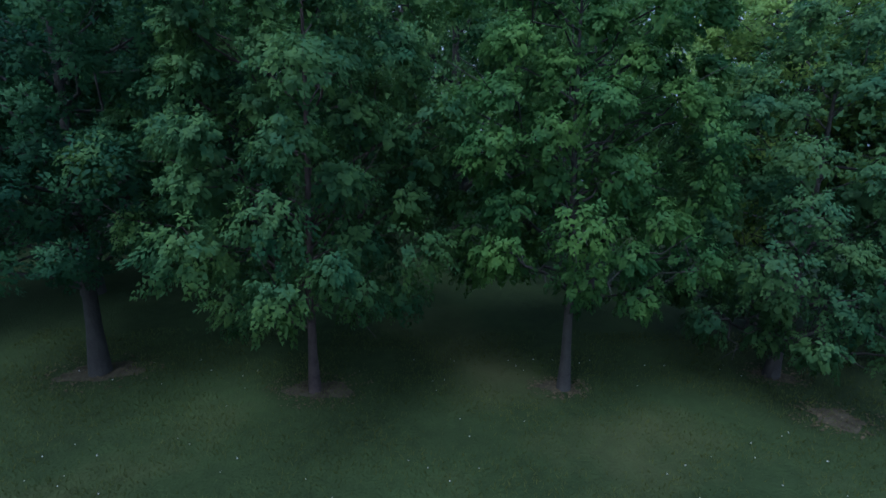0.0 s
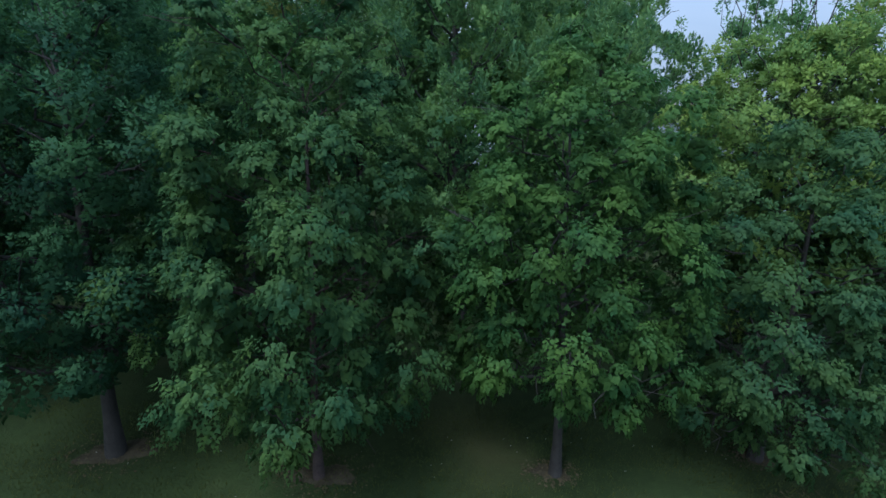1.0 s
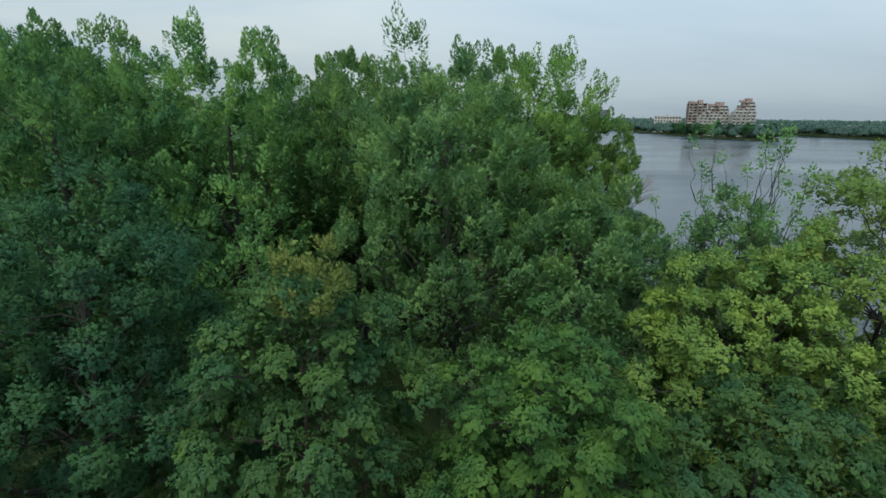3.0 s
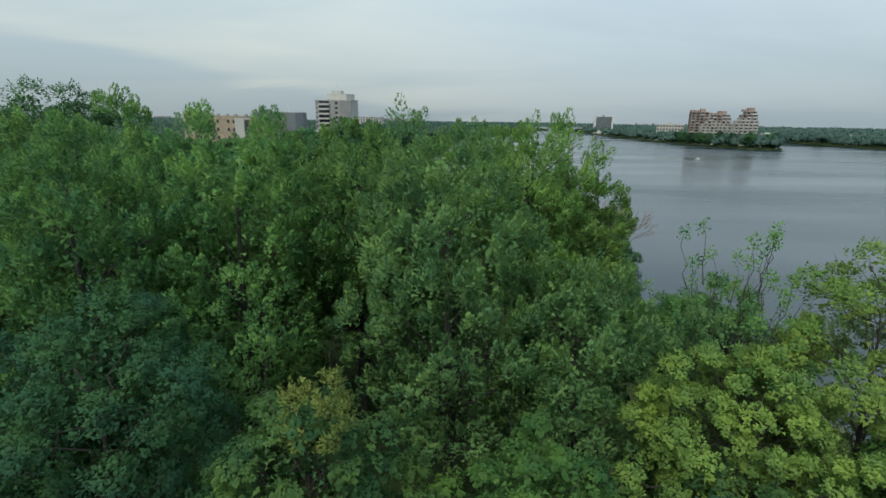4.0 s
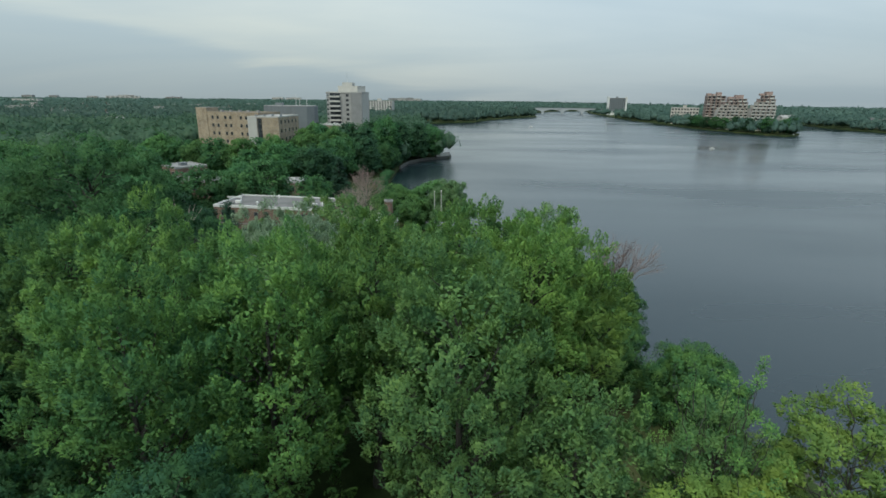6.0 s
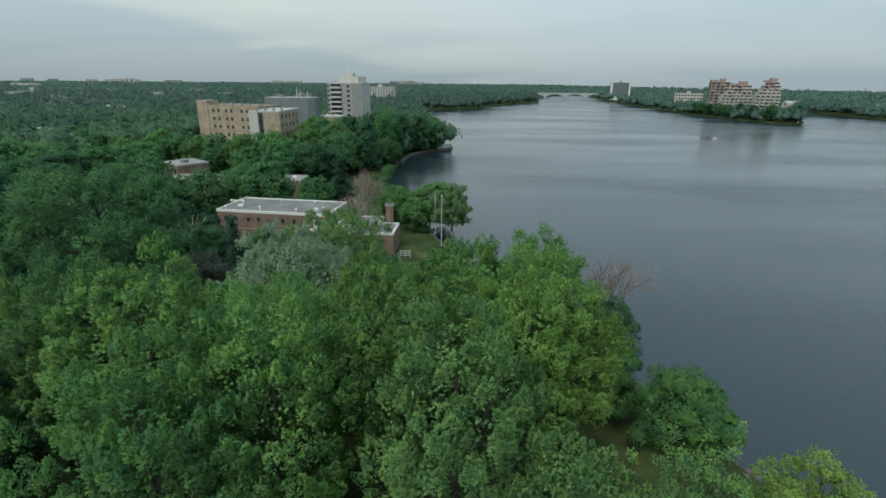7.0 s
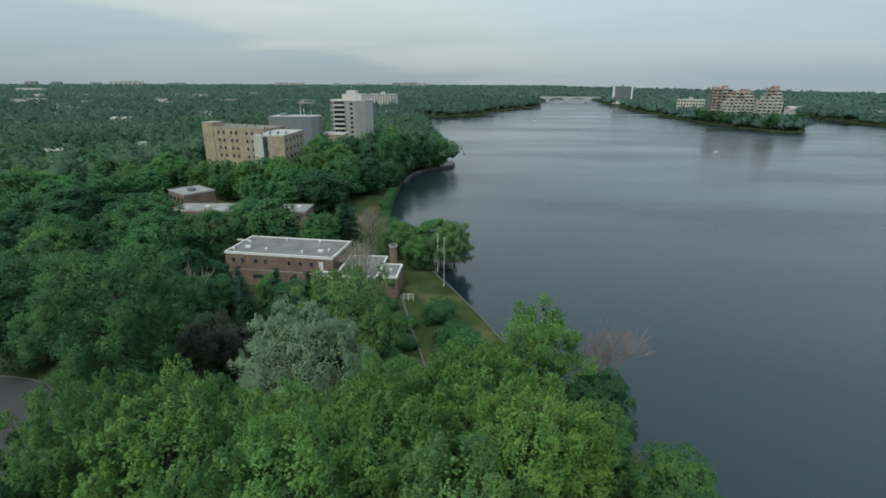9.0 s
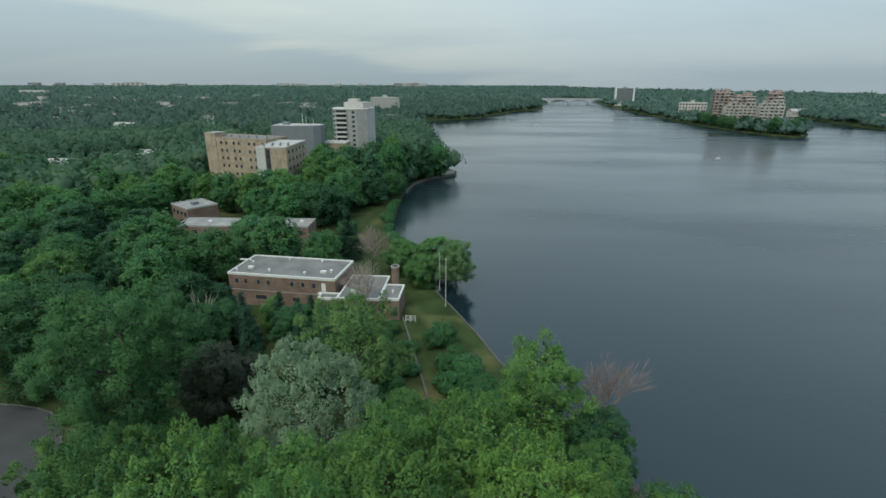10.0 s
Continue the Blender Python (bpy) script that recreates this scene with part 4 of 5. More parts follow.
def twig_spire(x, y, z0, z1, spread, n, seed):
    """Thin twigs above a crown, each with one small bunch of leaves."""
    rng = np.random.default_rng(seed)
    h = rng.uniform(0, 1, n) ** 2.2
    a = rng.uniform(0, 6.28, n)
    r = spread * (1.1 - 0.6 * h) * np.sqrt(rng.uniform(0.05, 1, n))
    e = np.stack([x + r * np.cos(a), y + r * np.sin(a), z0 + (z1 - z0) * h], 1)
    stalks = [tube(bent((x + (q[0] - x) * 0.8, y + (q[1] - y) * 0.8, max(z0 - 2.0, q[2] - 2.2)), q, 5, rng), np.linspace(0.022, 0.006, 5), 4) for q in e]
    per = 60
    i = np.repeat(np.arange(n), per)
    d = sphere_dirs(n * per, rng)
    p = e[i] + d * rng.uniform(0.05, 0.3, (n * per, 1)) * np.array([0.8, 0.8, 1.1])
    v, f = leaves(p, d + np.array([0, 0, 0.3]), d + np.array([0, 0, 0.8]) + rng.normal(0, 0.3, d.shape), 0.11 * rng.uniform(0.7, 1.2, n * per), rng, 0.72, 0.1)
    return stalks, [(v[k * per * 4:(k + 1) * per * 4], np.concatenate([np.array([[0, 1, 2]]) + 4 * j for j in range(per)] + [np.array([[0, 2, 3]]) + 4 * j for j in range(per)])) for k in range(n)]


stalks, tufts = twig_spire(-0.4, -0.8, 11.2, 15.6, 3.6, 56, 61)
tagged(part("twig_fringe", mesh_of("twig_fringe", *joined(stalks), M_BARK), None, airy, "thin upright twigs above the crown"), kind="stuff")
tagged(part("tip_foliage", mesh_of("tip_foliage", *joined(tufts), LEAF["poplar"]), None, airy, "small grey-green leaf bunches on the twigs"), kind="stuff")
# two unseen trees, added behind the camera only to shade the lawn
tree(-16.5, -3.0, 13.5, 4.8, "unseen broad maple added behind to shade the lawn", 3.0, "maple", 50, 1.5, 26, 8, 0.42, 17, "round", "puff", 0.22, group=ROW)
tree(-7.5, -5.5, 14.0, 5.0, "unseen tall maple added behind to shade the lawn", 3.0, "maple", 50, 1.5, 26, 8, 0.42, 18, "round", "puff", 0.22, group=ROW)

# ---- the tall grove by the river ----
GROVE = "tall grove between lawn and river"
POP = dict(form="round", habit="spire", limbs=30, upright=1.1, thick=0.3, ragged=0.24, group=GROVE, apart=1.2, wide=0.74, soft=0.85, relief=0.36)
tree(0.6, 22.6, 19.1, 5.4, "tall grey-green poplar with upright leafy plumes", 4.0, "pale", 130, 1.14, 6, 76, 0.156, 21, **POP)
tree(4.8, 28.6, 19.4, 4.5, "tall bright-green maple with upright plumes", 8.0, "bright", 122, 1.14, 6, 76, 0.165, 122, **POP)
tree(-9.4, 23.6, 19.5, 5.5, "tall green poplar with dense upright plumes", 4.5, "poplar", 130, 1.19, 6, 76, 0.165, 23, **POP)
tree(-4.8, 29.0, 19.3, 5.3, "tall green poplar behind the grove's edge", 8.0, "poplar", 128, 1.19, 6, 76, 0.175, 24, **POP)
tree(-13.6, 18.8, 19.2, 4.8, "mid-green poplar with loose plumes", 2.5, "maple", 122, 1.14, 6, 76, 0.156, 25, **POP)
tree(1.0, 34.0, 18.7, 5.2, "tall green poplar at the back of the grove", 8.0, "poplar", 124, 1.19, 6, 76, 0.194, 36, **POP)
tree(5.8, 19.8, 14.1, 3.6, "smaller grey-green poplar with pale leaf undersides", 1.6, "pale", 104, 0.95, 6, 76, 0.152, 26, **POP)
tree(7.6, 29.6, 16.3, 3.7, "bright-green maple at the river side of the grove", 8.0, "bright", 104, 1.09, 6, 76, 0.175, 27, **POP)
tree(-17.4, 26.0, 19.9, 5.4, "tall green poplar deep in the grove", 8.0, "poplar", 126, 1.23, 6, 76, 0.184, 28, **POP)
tree(-22.8, 28.0, 18.6, 5.5, "tall green poplar at the end of the grove", 8.0, "maple", 126, 1.23, 6, 76, 0.194, 29, **POP)


# ---- one tree of each sort, copied over the middle distance ----
def sort(name, label, h, r, foot, leaf_kind, lobes, lobe_r, shoots, per, leaf, seed, form, habit, **k):
    ob = tree(0, -300 - seed * 20, h, r, label, foot, leaf_kind, lobes, lobe_r, shoots, per, leaf, seed, form, habit, name=name, **k)
    ob["height"], ob["spread"] = h, r
    return ob


WIDE = dict(limbs=12, soft=0.75, inner=160, wide=0.8, ragged=0.3, fill=1.0, apart=1.2)
SORTS = {
    "round_a": sort("tree", "round-crowned green broadleaf tree beside the buildings", 14, 5.4, 1.0, "mid", 46, 1.75, 13, 5, 0.68, 41, "round", "puff", **WIDE),
    "round_b": sort("tree", "dark round-crowned broadleaf tree beside the buildings", 14, 5.6, 1.0, "mid_deep", 46, 1.8, 13, 5, 0.68, 42, "round", "puff", **WIDE),
    "tall_a": sort("tree", "tall green tree with upright leafy plumes", 16, 5.0, 1.0, "mid", 48, 1.6, 13, 5, 0.68, 43, "round", "plume", upright=1.0, **WIDE),
    "tall_b": sort("tree", "tall mid-green broadleaf tree among others", 16, 5.0, 1.0, "mid_deep", 48, 1.6, 13, 5, 0.68, 44, "egg", "puff", upright=1.0, **WIDE),
    "bright": sort("tree", "light-green broadleaf tree beside the lawn", 10, 4.6, 0.6, "mid_light", 50, 1.3, 20, 7, 0.42, 45, "round", "puff", **WIDE),
    "spruce": sort("spruce", "slender dark spruce beside the brick building", 13, 2.6, 0.4, "spruce", 90, 0.72, 12, 6, 0.36, 46, "cone", "needles", thick=0.16, limbs=10, soft=0.6, inner=160, wide=0.45, apart=0.95),
    "bush": sort("shrub", "rounded dark-green shrub on the lawn", 4, 2.4, 0.1, "mid", 34, 0.75, 10, 5, 0.36, 47, "round", "puff", thick=0.07, limbs=10, soft=0.7, inner=60, wide=0.7),
    "mid_a": sort("tree", "green round-crowned tree with leafy tufts among others", 14, 5.4, 1.2, "mid", 58, 1.45, 18, 6, 0.5, 53, "round", "puff", **WIDE),
    "mid_b": sort("tree", "dark green broadleaf tree with dense crown", 14, 5.4, 1.2, "mid_deep", 58, 1.45, 18, 6, 0.5, 54, "round", "puff", **WIDE),
    "mid_c": sort("tree", "light-tipped green tree with full crown", 15, 5.2, 1.2, "mid_light", 58, 1.45, 18, 6, 0.5, 55, "egg", "plume", **WIDE),
    "near_a": sort("tree", "tall green poplar with many upright plumes", 16, 5.0, 2.0, "poplar", 84, 1.2, 6, 50, 0.235, 48, "round", "spire", upright=1.0, soft=0.62, apart=1.35),
    "near_b": sort("tree", "broad mid-green tree with layered foliage", 16, 5.0, 2.0, "maple", 84, 1.2, 6, 50, 0.235, 49, "egg", "spire", upright=1.0, soft=0.62, apart=1.35),
    "near_c": sort("tree", "dark dense round-crowned tree by the road", 14, 5.4, 1.2, "deep", 74, 1.2, 20, 14, 0.27, 50, "round", "puff", soft=0.62, apart=1.35),
    "near_d": sort("tree", "green round-crowned tree by the river", 14, 5.4, 1.2, "maple", 74, 1.2, 20, 14, 0.27, 51, "round", "puff", soft=0.62, apart=1.35),
}
BASE_H = {k: o["height"] for k, o in SORTS.items()}
BASE_R = {k: o["spread"] for k, o in SORTS.items()}
turn_rng = np.random.default_rng(5)


def plant(kind, x, y, h, r, z=0.0, group="trees round the buildings"):
    s, w = h / BASE_H[kind], r / BASE_R[kind]
    m = pose(x, y, z, 0, 0, float(turn_rng.uniform(0, 360))) @ Matrix.Diagonal((w, w, s, 1))
    return tagged(copy_thing(SORTS[kind], m), group=group)


tree(-16.2, 46.0, 15.9, 7.4, "wide silver-leaved white poplar", 1.0, "silver", 130, 1.15, 8, 52, 0.2, 31, "round", "spire", thick=0.3, soft=0.75, apart=1.35)
tree(8.8, 49.5, 14.9, 5.0, "loose-crowned green tree leaning over the river", 2.0, "poplar", 76, 1.05, 34, 11, 0.23, 32, "vase", "plume", thick=0.25, ragged=0.4)
tree(19.4, 37.6, 7.2, 4.3, "dark rounded willow shrub on the river bank", 0.2, "maple", 66, 0.95, 36, 11, 0.2, 33, "round", "puff", thick=0.12, z=-0.3)
tree(-31.0, 56.0, 9.5, 5.2, "dark purple-leaved plum tree among green trees", 0.6, "purple", 60, 1.1, 26, 9, 0.3, 34, "round", "puff", thick=0.16)
tree(-15.4, 62.5, 14.0, 7.5, "broad green ash beside the brick annex", 1.4, "pale", 90, 1.25, 6, 42, 0.29, 35, "round", "spire", thick=0.25)
tree(-35.6, 45.6, 22.0, 7.2, "large old dark-green tree with bare lower trunk by the car park", 4.5, "mid", 100, 1.35, 26, 13, 0.27, 37, "vase", "puff", thick=0.55, limbs=40, ragged=0.34, lean=(0.8, 0.4), apart=1.5)
plant("spruce", -40.2, 79.0, 8.0, 2.0)
plant("spruce", -28.6, 79.2, 6.2, 1.7)
plant("bright", -32.8, 78.6, 6.6, 2.2)
plant("near_c", -39.5, 73.0, 8.2, 4.6)
plant("spruce", -34.6, 71.5, 10.4, 2.5)
plant("near_c", -27.0, 73.5, 7.4, 4.2)
plant("spruce", -31.0, 77.4, 8.0, 2.2)
plant("spruce", -25.6, 77.2, 7.6, 2.2)
plant("mid_b", -43.5, 79.5, 8.5, 3.6)
plant("mid_b", -22.0, 76.0, 6.4, 3.6)
plant("near_c", -57.0, 60.0, 16.8, 8.4)
plant("mid_b", -46.5, 76, 11.5, 5.0)
plant("near_c", -39.5, 66, 10.5, 5.4)
plant("spruce", -28.6, 60.4, 13.2, 2.5)
plant("spruce", -24.2, 68, 9.6, 2.3)
plant("spruce", -20.4, 70, 9.2, 2.2)
plant("tall_b", -19.5, 61, 9.5, 4.0)
plant("tall_a", -65.5, 99, 15.5, 7.0)
plant("round_a", -56.0, 84, 13.0, 5.5)
plant("round_a", -43.0, 108, 13.0, 6.4)
plant("round_a", -32.5, 108, 9.6, 5.0)
plant("spruce", -28.6, 116, 12.5, 3.6)
plant("mid_a", -52.0, 116.5, 11.0, 6.0)
plant("mid_c", -69.0, 112.0, 8.6, 5.0)
plant("mid_b", -85.0, 124.0, 10.0, 5.5)
plant("bright", -14.0, 108, 8.0, 4.6)
plant("bright", -6.0, 108, 9.0, 5.0)
tree(-2.0, 101, 10.2, 4.3, "feathery light-green tree on the bank beside the masts", 1.0, "feather", 70, 0.95, 22, 9, 0.30, 38, "egg", "plume", thick=0.16, ragged=0.36, soft=0.7)
plant("bright", -9.5, 101, 7.0, 3.6)
plant("bush", -4.8, 74.5, 3.6, 1.9)
plant("bush", -2.2, 67.5, 3.0, 2.0)
plant("bush", 0.4, 64.5, 2.6, 1.8)
plant("near_d", -6.5, 50.5, 7.8, 3.8)
plant("near_d", -1.5, 41.0, 10.5, 4.6)
plant("near_d", 13.6, 41.5, 9.0, 3.8)
plant("near_c", 14.6, 46.2, 9.8, 4.0)
plant("near_b", -30.5, 32.0, 15.2, 5.2, group=GROVE)
plant("near_b", -20.0, 34.0, 15.4, 5.0, group=GROVE)
plant("near_a", -11.8, 31.0, 17.4, 5.2, group=GROVE)
plant("near_c", -28.0, 22.0, 16.5, 5.0, group=GROVE)
plant("near_c", -36.0, 26.0, 16.5, 5.4, group=GROVE)
plant("near_c", -27.0, 18.5, 13.5, 5.0, group=GROVE)
plant("near_a", -5.4, 34.6, 17.2, 5.2, group=GROVE)
plant("near_d", 20.5, 15.0, 10.5, 4.2, group=GROVE)

for sx, sy, sh, sr in ((-31, 199, 19, 6.5), (-36, 186, 16, 6), (-27, 214, 17, 6), (-20, 224, 16, 5.5), (-13, 231, 13, 4.5), (-15, 241, 14, 5), (-29, 230, 16, 6), (-38, 214, 17, 6), (-33, 172, 13, 5.5), (-45, 200, 17, 6.5)):
    plant("tall_a" if sy % 2 else "tall_b", sx, sy, sh, sr)

# trees and shrubs down to the water round the cove and below the terraces
cove_rng = np.random.default_rng(23)
for sy in np.arange(183, 232, 6.5):
    plant(("mid_a", "mid_c", "tall_b")[int(cove_rng.integers(0, 3))], float(bank(sy)) - 3.2, float(sy), float(cove_rng.uniform(7, 13)), float(cove_rng.uniform(3.4, 5)))
for sy in np.arange(100, 182, 5.5):
    plant("bush", float(bank(sy)) - 1.3, float(sy), float(cove_rng.uniform(1.2, 3.0)), float(cove_rng.uniform(1.2, 2.4)), group="shrubs on the lawn")
for sx, sy, sh, sr in ((241, 560, 12, 6), (242, 545, 13, 6), (243, 530, 12, 6), (244, 514, 13, 6), (246, 499, 12, 6), (249, 485, 14, 6), (253, 470, 13, 6), (260, 454, 14, 6.5), (270, 446, 13, 6), (281, 452, 14, 6), (290, 468, 13, 6), (296, 484, 12, 6)):
    plant("tall_b" if sx % 2 else "tall_a", sx, sy, sh, sr, z=-0.4, group="trees on the opposite bank")
for sx, sy, sh, sr in ((-97, 172, 12, 5.5), (-88, 165, 12.5, 5.5), (-79, 160, 13.5, 6), (-70, 158, 14, 6), (-61, 163, 14.5, 6), (-53, 171, 15, 6), (-58, 186, 16, 6), (-47, 184, 16, 6), (-57, 203, 16.0, 6), (-64, 216, 16, 5.5), (-67, 233, 15, 4.5),
                       (-55, 224, 14.5, 6), (-47, 238, 15, 6), (-58, 240, 13, 5.5), (-41, 225, 17, 6), (-38, 250, 17, 6.5), (-112, 184, 12.5, 6), (-120, 196, 13, 6), (-66, 228, 13, 5)):
    plant(("tall_a", "round_a", "bright", "mid_c", "round_b")[(sx + sy) % 5], sx, sy, sh, sr)
for sx, sy, sh, sr in ((-11, 66, 3.2, 2.2), (-9.8, 62, 2.8, 2.0), (-3.4, 75.5, 4.2, 2.5), (1.0, 66.5, 3.4, 2.6), (-1.6, 62.5, 3.0, 2.4), (-8.8, 72.5, 2.2, 1.8), (-7.6, 66.5, 1.8, 1.6), (3.2, 62.8, 2.6, 2.0), (-12.6, 79, 2.4, 1.8), (1.2, 60.5, 2.8, 2.0), (-13.5, 74, 4.0, 2.4), (-1.0, 71.5, 2.4, 1.6), (-17, 76, 5, 2.8), (4.8, 58, 3.2, 2.2), (-12, 57, 4.0, 2.6), (7.5, 55, 4, 2.6), (-34, 138, 4, 3), (-25.5, 152, 2.6, 2)):
    plant("bush", sx, sy, sh, sr, group="shrubs on the lawn")

# clearings: buildings, the car park and the lawn by the water keep free of trees
CLEAR = [(-47, -9, 80, 101.5), (-30, -20, 38, 58), (-30, -8, 100, 112), (-74, -56, 108, 126), (-36, -8, 112, 140), (-96, -80, 120, 140), (-48, -20, 70, 80), (-80, -41, 124, 138), (-92, -74, 128, 158), (-112, -60, 174, 252), (-74, -44, 250, 278), (-80, -42, 28, 57), (-9, 30, 52, 100),
         (-34, 0, 138, 172), (-190, -150, 225, 280), (-416, -384, 480, 500), (-290, -262, 390, 406), (-475, -420, 748, 772), (-460, -425, 788, 806), (-385, -350, 830, 846), (-180, -165, 200, 212), (240, 320, 496, 566), (246, 285, 625, 655), (262, 312, 990, 1016), (-182, -155, 230, 276), (-48, 30, -40, 40)]


def free(x, y, pad=3.0):
    ok = np.ones(np.shape(x), bool)
    for x0, x1, y0, y1 in CLEAR:
        ok &= ~((x > x0 - pad) & (x < x1 + pad) & (y > y0 - pad) & (y < y1 + pad))
    return ok


HAND = [o.matrix_basis.translation.to_2d() for o in scene.objects if o.parent is None and o.get("category") == "tree"]
fill_rng = np.random.default_rng(19)
spots = list(HAND)
for _ in range(2600):
    yy = fill_rng.uniform(20, 215)
    xx = fill_rng.uniform(-0.98 * yy - 22, min(-8.0, float(bank(yy)) - 4.0))
    if len(spots) > 185 + len(HAND) or not free(np.array(xx), np.array(yy), 4.5):
        continue
    p = Vector((xx, yy))
    if min((p - q).length for q in spots) < 6.9 + yy * 0.009:
        continue
    spots.append(p)
    kind = ("round_a", "round_b", "tall_a", "tall_b", "round_a", "bright")[int(fill_rng.integers(0, 6))]
    if yy < 118:
        kind = ("mid_a", "mid_b", "mid_c", "mid_a")[int(fill_rng.integers(0, 4))]
    h = fill_rng.uniform(9.5, 14.0)
    if xx > -34 and 118 < yy < 200:
        h *= 0.85
    plant(kind, xx, yy, h, h * fill_rng.uniform(0.44, 0.56))
for o in SORTS.values():
    for c in list(o.children_recursive) + [o]:
        bpy.data.objects.remove(c)


# ---- woods that run on to the horizon ----
def woods(name, label, near, far, space, per, size, seed, side, h_mid=11.5):
    rng = np.random.default_rng(seed)
    lim = far * 0.98
    gx, gy = np.meshgrid(np.arange(-lim, lim, space), np.arange(0, far, space))
    gx = gx.ravel() + rng.uniform(-0.48, 0.48, gx.size) * space
    gy = gy.ravel() + rng.uniform(-0.48, 0.48, gy.size) * space
    d = np.hypot(gx, gy)
    ok = (d > near) & (d < far) & (np.abs(gx) < gy * 0.97 + 40) & free(gx, gy)
    if side == "near":
        ok &= gx < bank(gy) - 1.0
    else:
        ok &= inside(gx, gy, ISLE) | inside(gx, gy, RIGHT) | inside(gx, gy, BEYOND)
    # streets and gardens break the woods up
    ok &= ~((np.abs(np.mod(gx * 0.8 + gy * 0.6, 170) - 85) < 7) & (d > 300))
    gx, gy = gx[ok], gy[ok]
    n = len(gx)
    h = h_mid * rng.uniform(0.6, 1.35, n)
    r = np.maximum(h * rng.uniform(0.36, 0.52, n), space * 0.5)
    i = np.repeat(np.arange(n), per)
    m = n * per
    dirs = sphere_dirs(m, rng)
    dirs[:, 2] = np.abs(dirs[:, 2]) * 1.15 - 0.28
    ph = rng.uniform(0, 6.28, (n, 3))
    ang = np.arctan2(dirs[:, 1], dirs[:, 0])
    lump = 1 + 0.2 * np.sin(3 * ang + ph[i, 0] + 4 * dirs[:, 2]) + 0.14 * np.sin(5 * ang + ph[i, 1] - 6 * dirs[:, 2])
    p = np.stack([gx[i], gy[i], h[i] * 0.55], 1) + dirs * lump[:, None] * np.stack([r[i], r[i], h[i] * 0.45], 1)
    axis = np.cross(dirs, sphere_dirs(m, rng)) + dirs * 0.35 + np.array([0, 0, 0.25])
    v, f = leaves(p, axis, dirs + rng.normal(0, 0.35, (m, 3)) + np.array([0, 0, 0.3]), size * rng.uniform(0.6, 1.3, m), rng, 0.9, 0.2, True)
    lump_at = np.repeat(np.stack([gx, gy, h * 0.5], 1), 3, 0) + sphere_dirs(n * 3, rng) * np.repeat(np.stack([r * 0.45, r * 0.45, h * 0.16], 1), 3, 0)
    lump_r = np.repeat(np.stack([r * 0.55, r * 0.55, h * 0.30], 1), 3, 0)
    if near > 900:
        lump_at, lump_r = lump_at[::3], lump_r[::3] * 1.25
    v, f = joined([(v, f), cores(lump_at, lump_r, rng, near > 300)])
    # woods beyond 390 m take the more strongly haze-tinted leaf colour
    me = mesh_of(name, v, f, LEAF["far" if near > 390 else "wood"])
    kind_of = OCT if near > 300 else ICO
    round_normals(me, np.concatenate([np.repeat(unit(dirs + np.array([0, 0, 0.35])), 3, 0), np.tile(kind_of, (len(lump_at), 1)) + np.array([0, 0, 0.3])]))
    tagged(new(name, me), label, "woodland", kind="stuff")


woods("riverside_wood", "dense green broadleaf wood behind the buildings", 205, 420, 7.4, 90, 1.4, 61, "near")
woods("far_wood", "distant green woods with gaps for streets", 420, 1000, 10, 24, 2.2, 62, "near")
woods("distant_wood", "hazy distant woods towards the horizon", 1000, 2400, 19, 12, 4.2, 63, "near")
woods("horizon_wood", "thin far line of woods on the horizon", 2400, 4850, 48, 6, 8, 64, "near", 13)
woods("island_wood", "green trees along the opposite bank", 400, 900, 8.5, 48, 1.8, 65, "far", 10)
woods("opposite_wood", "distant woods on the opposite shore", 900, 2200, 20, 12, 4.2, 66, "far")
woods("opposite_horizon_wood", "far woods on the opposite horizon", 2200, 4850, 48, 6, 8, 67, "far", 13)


# ---- banks, road and lawn ----
def seawall():
    ob = thing("seawall", "low dark stone seawall along the grass bank", "wall", None, kind="structure")
    ys = np.arange(57, 98, 1.6)
    rng = np.random.default_rng(3)
    for a, b in zip(ys, ys[1:]):
        p, q = Vector((float(bank(a)), a)), Vector((float(bank(b)), b))
        d = (q - p)
        bm = box(0.02, -0.13, -1.6, d.length - 0.02, 0.13, float(rng.uniform(-0.02, 0.06)), 0.04)
        st = part("stone", bm, M_STONE, ob)
        st.matrix_basis = pose(p.x, p.y, 0, 0, 0, math.degrees(math.atan2(d.y, d.x)))


def cove_wall():
    """A stone quay round the point of the cove, with a pale terrace wall behind it."""
    ob = thing("quay_wall", "dark stone quay wall round the wooded point", "wall", None, kind="structure")
    ys = np.concatenate([np.arange(197, 236, 3.0), np.arange(236, 251, 1.8)])
    for a, b in zip(ys, ys[1:]):
        p, q = Vector((float(bank(a)) + 0.4, a)), Vector((float(bank(b)) + 0.4, b))
        d = q - p
        st = part("stone", box(0.02, -0.25, -1.7, d.length - 0.02, 0.25, 0.25 + 0.05 * math.sin(a * 3.1), 0.05), M_STONE, ob)
        st.matrix_basis = pose(p.x, p.y, 0, 0, 0, math.degrees(math.atan2(d.y, d.x)))
    t = thing("terrace_wall", "pale concrete terrace wall on the wooded point", "wall", pose(-12.6, 233.0, 0, 0, 0, 52), kind="")
    for k in range(5):
        part("panel", box(k * 1.9, -0.15, -0.2, k * 1.9 + 1.86, 0.15, 1.5, 0.03), M_PALE, t)
    part("coping", box(-0.1, -0.25, 1.505, 9.5, 0.25, 1.65, 0.02), M_CONCRETE, t)


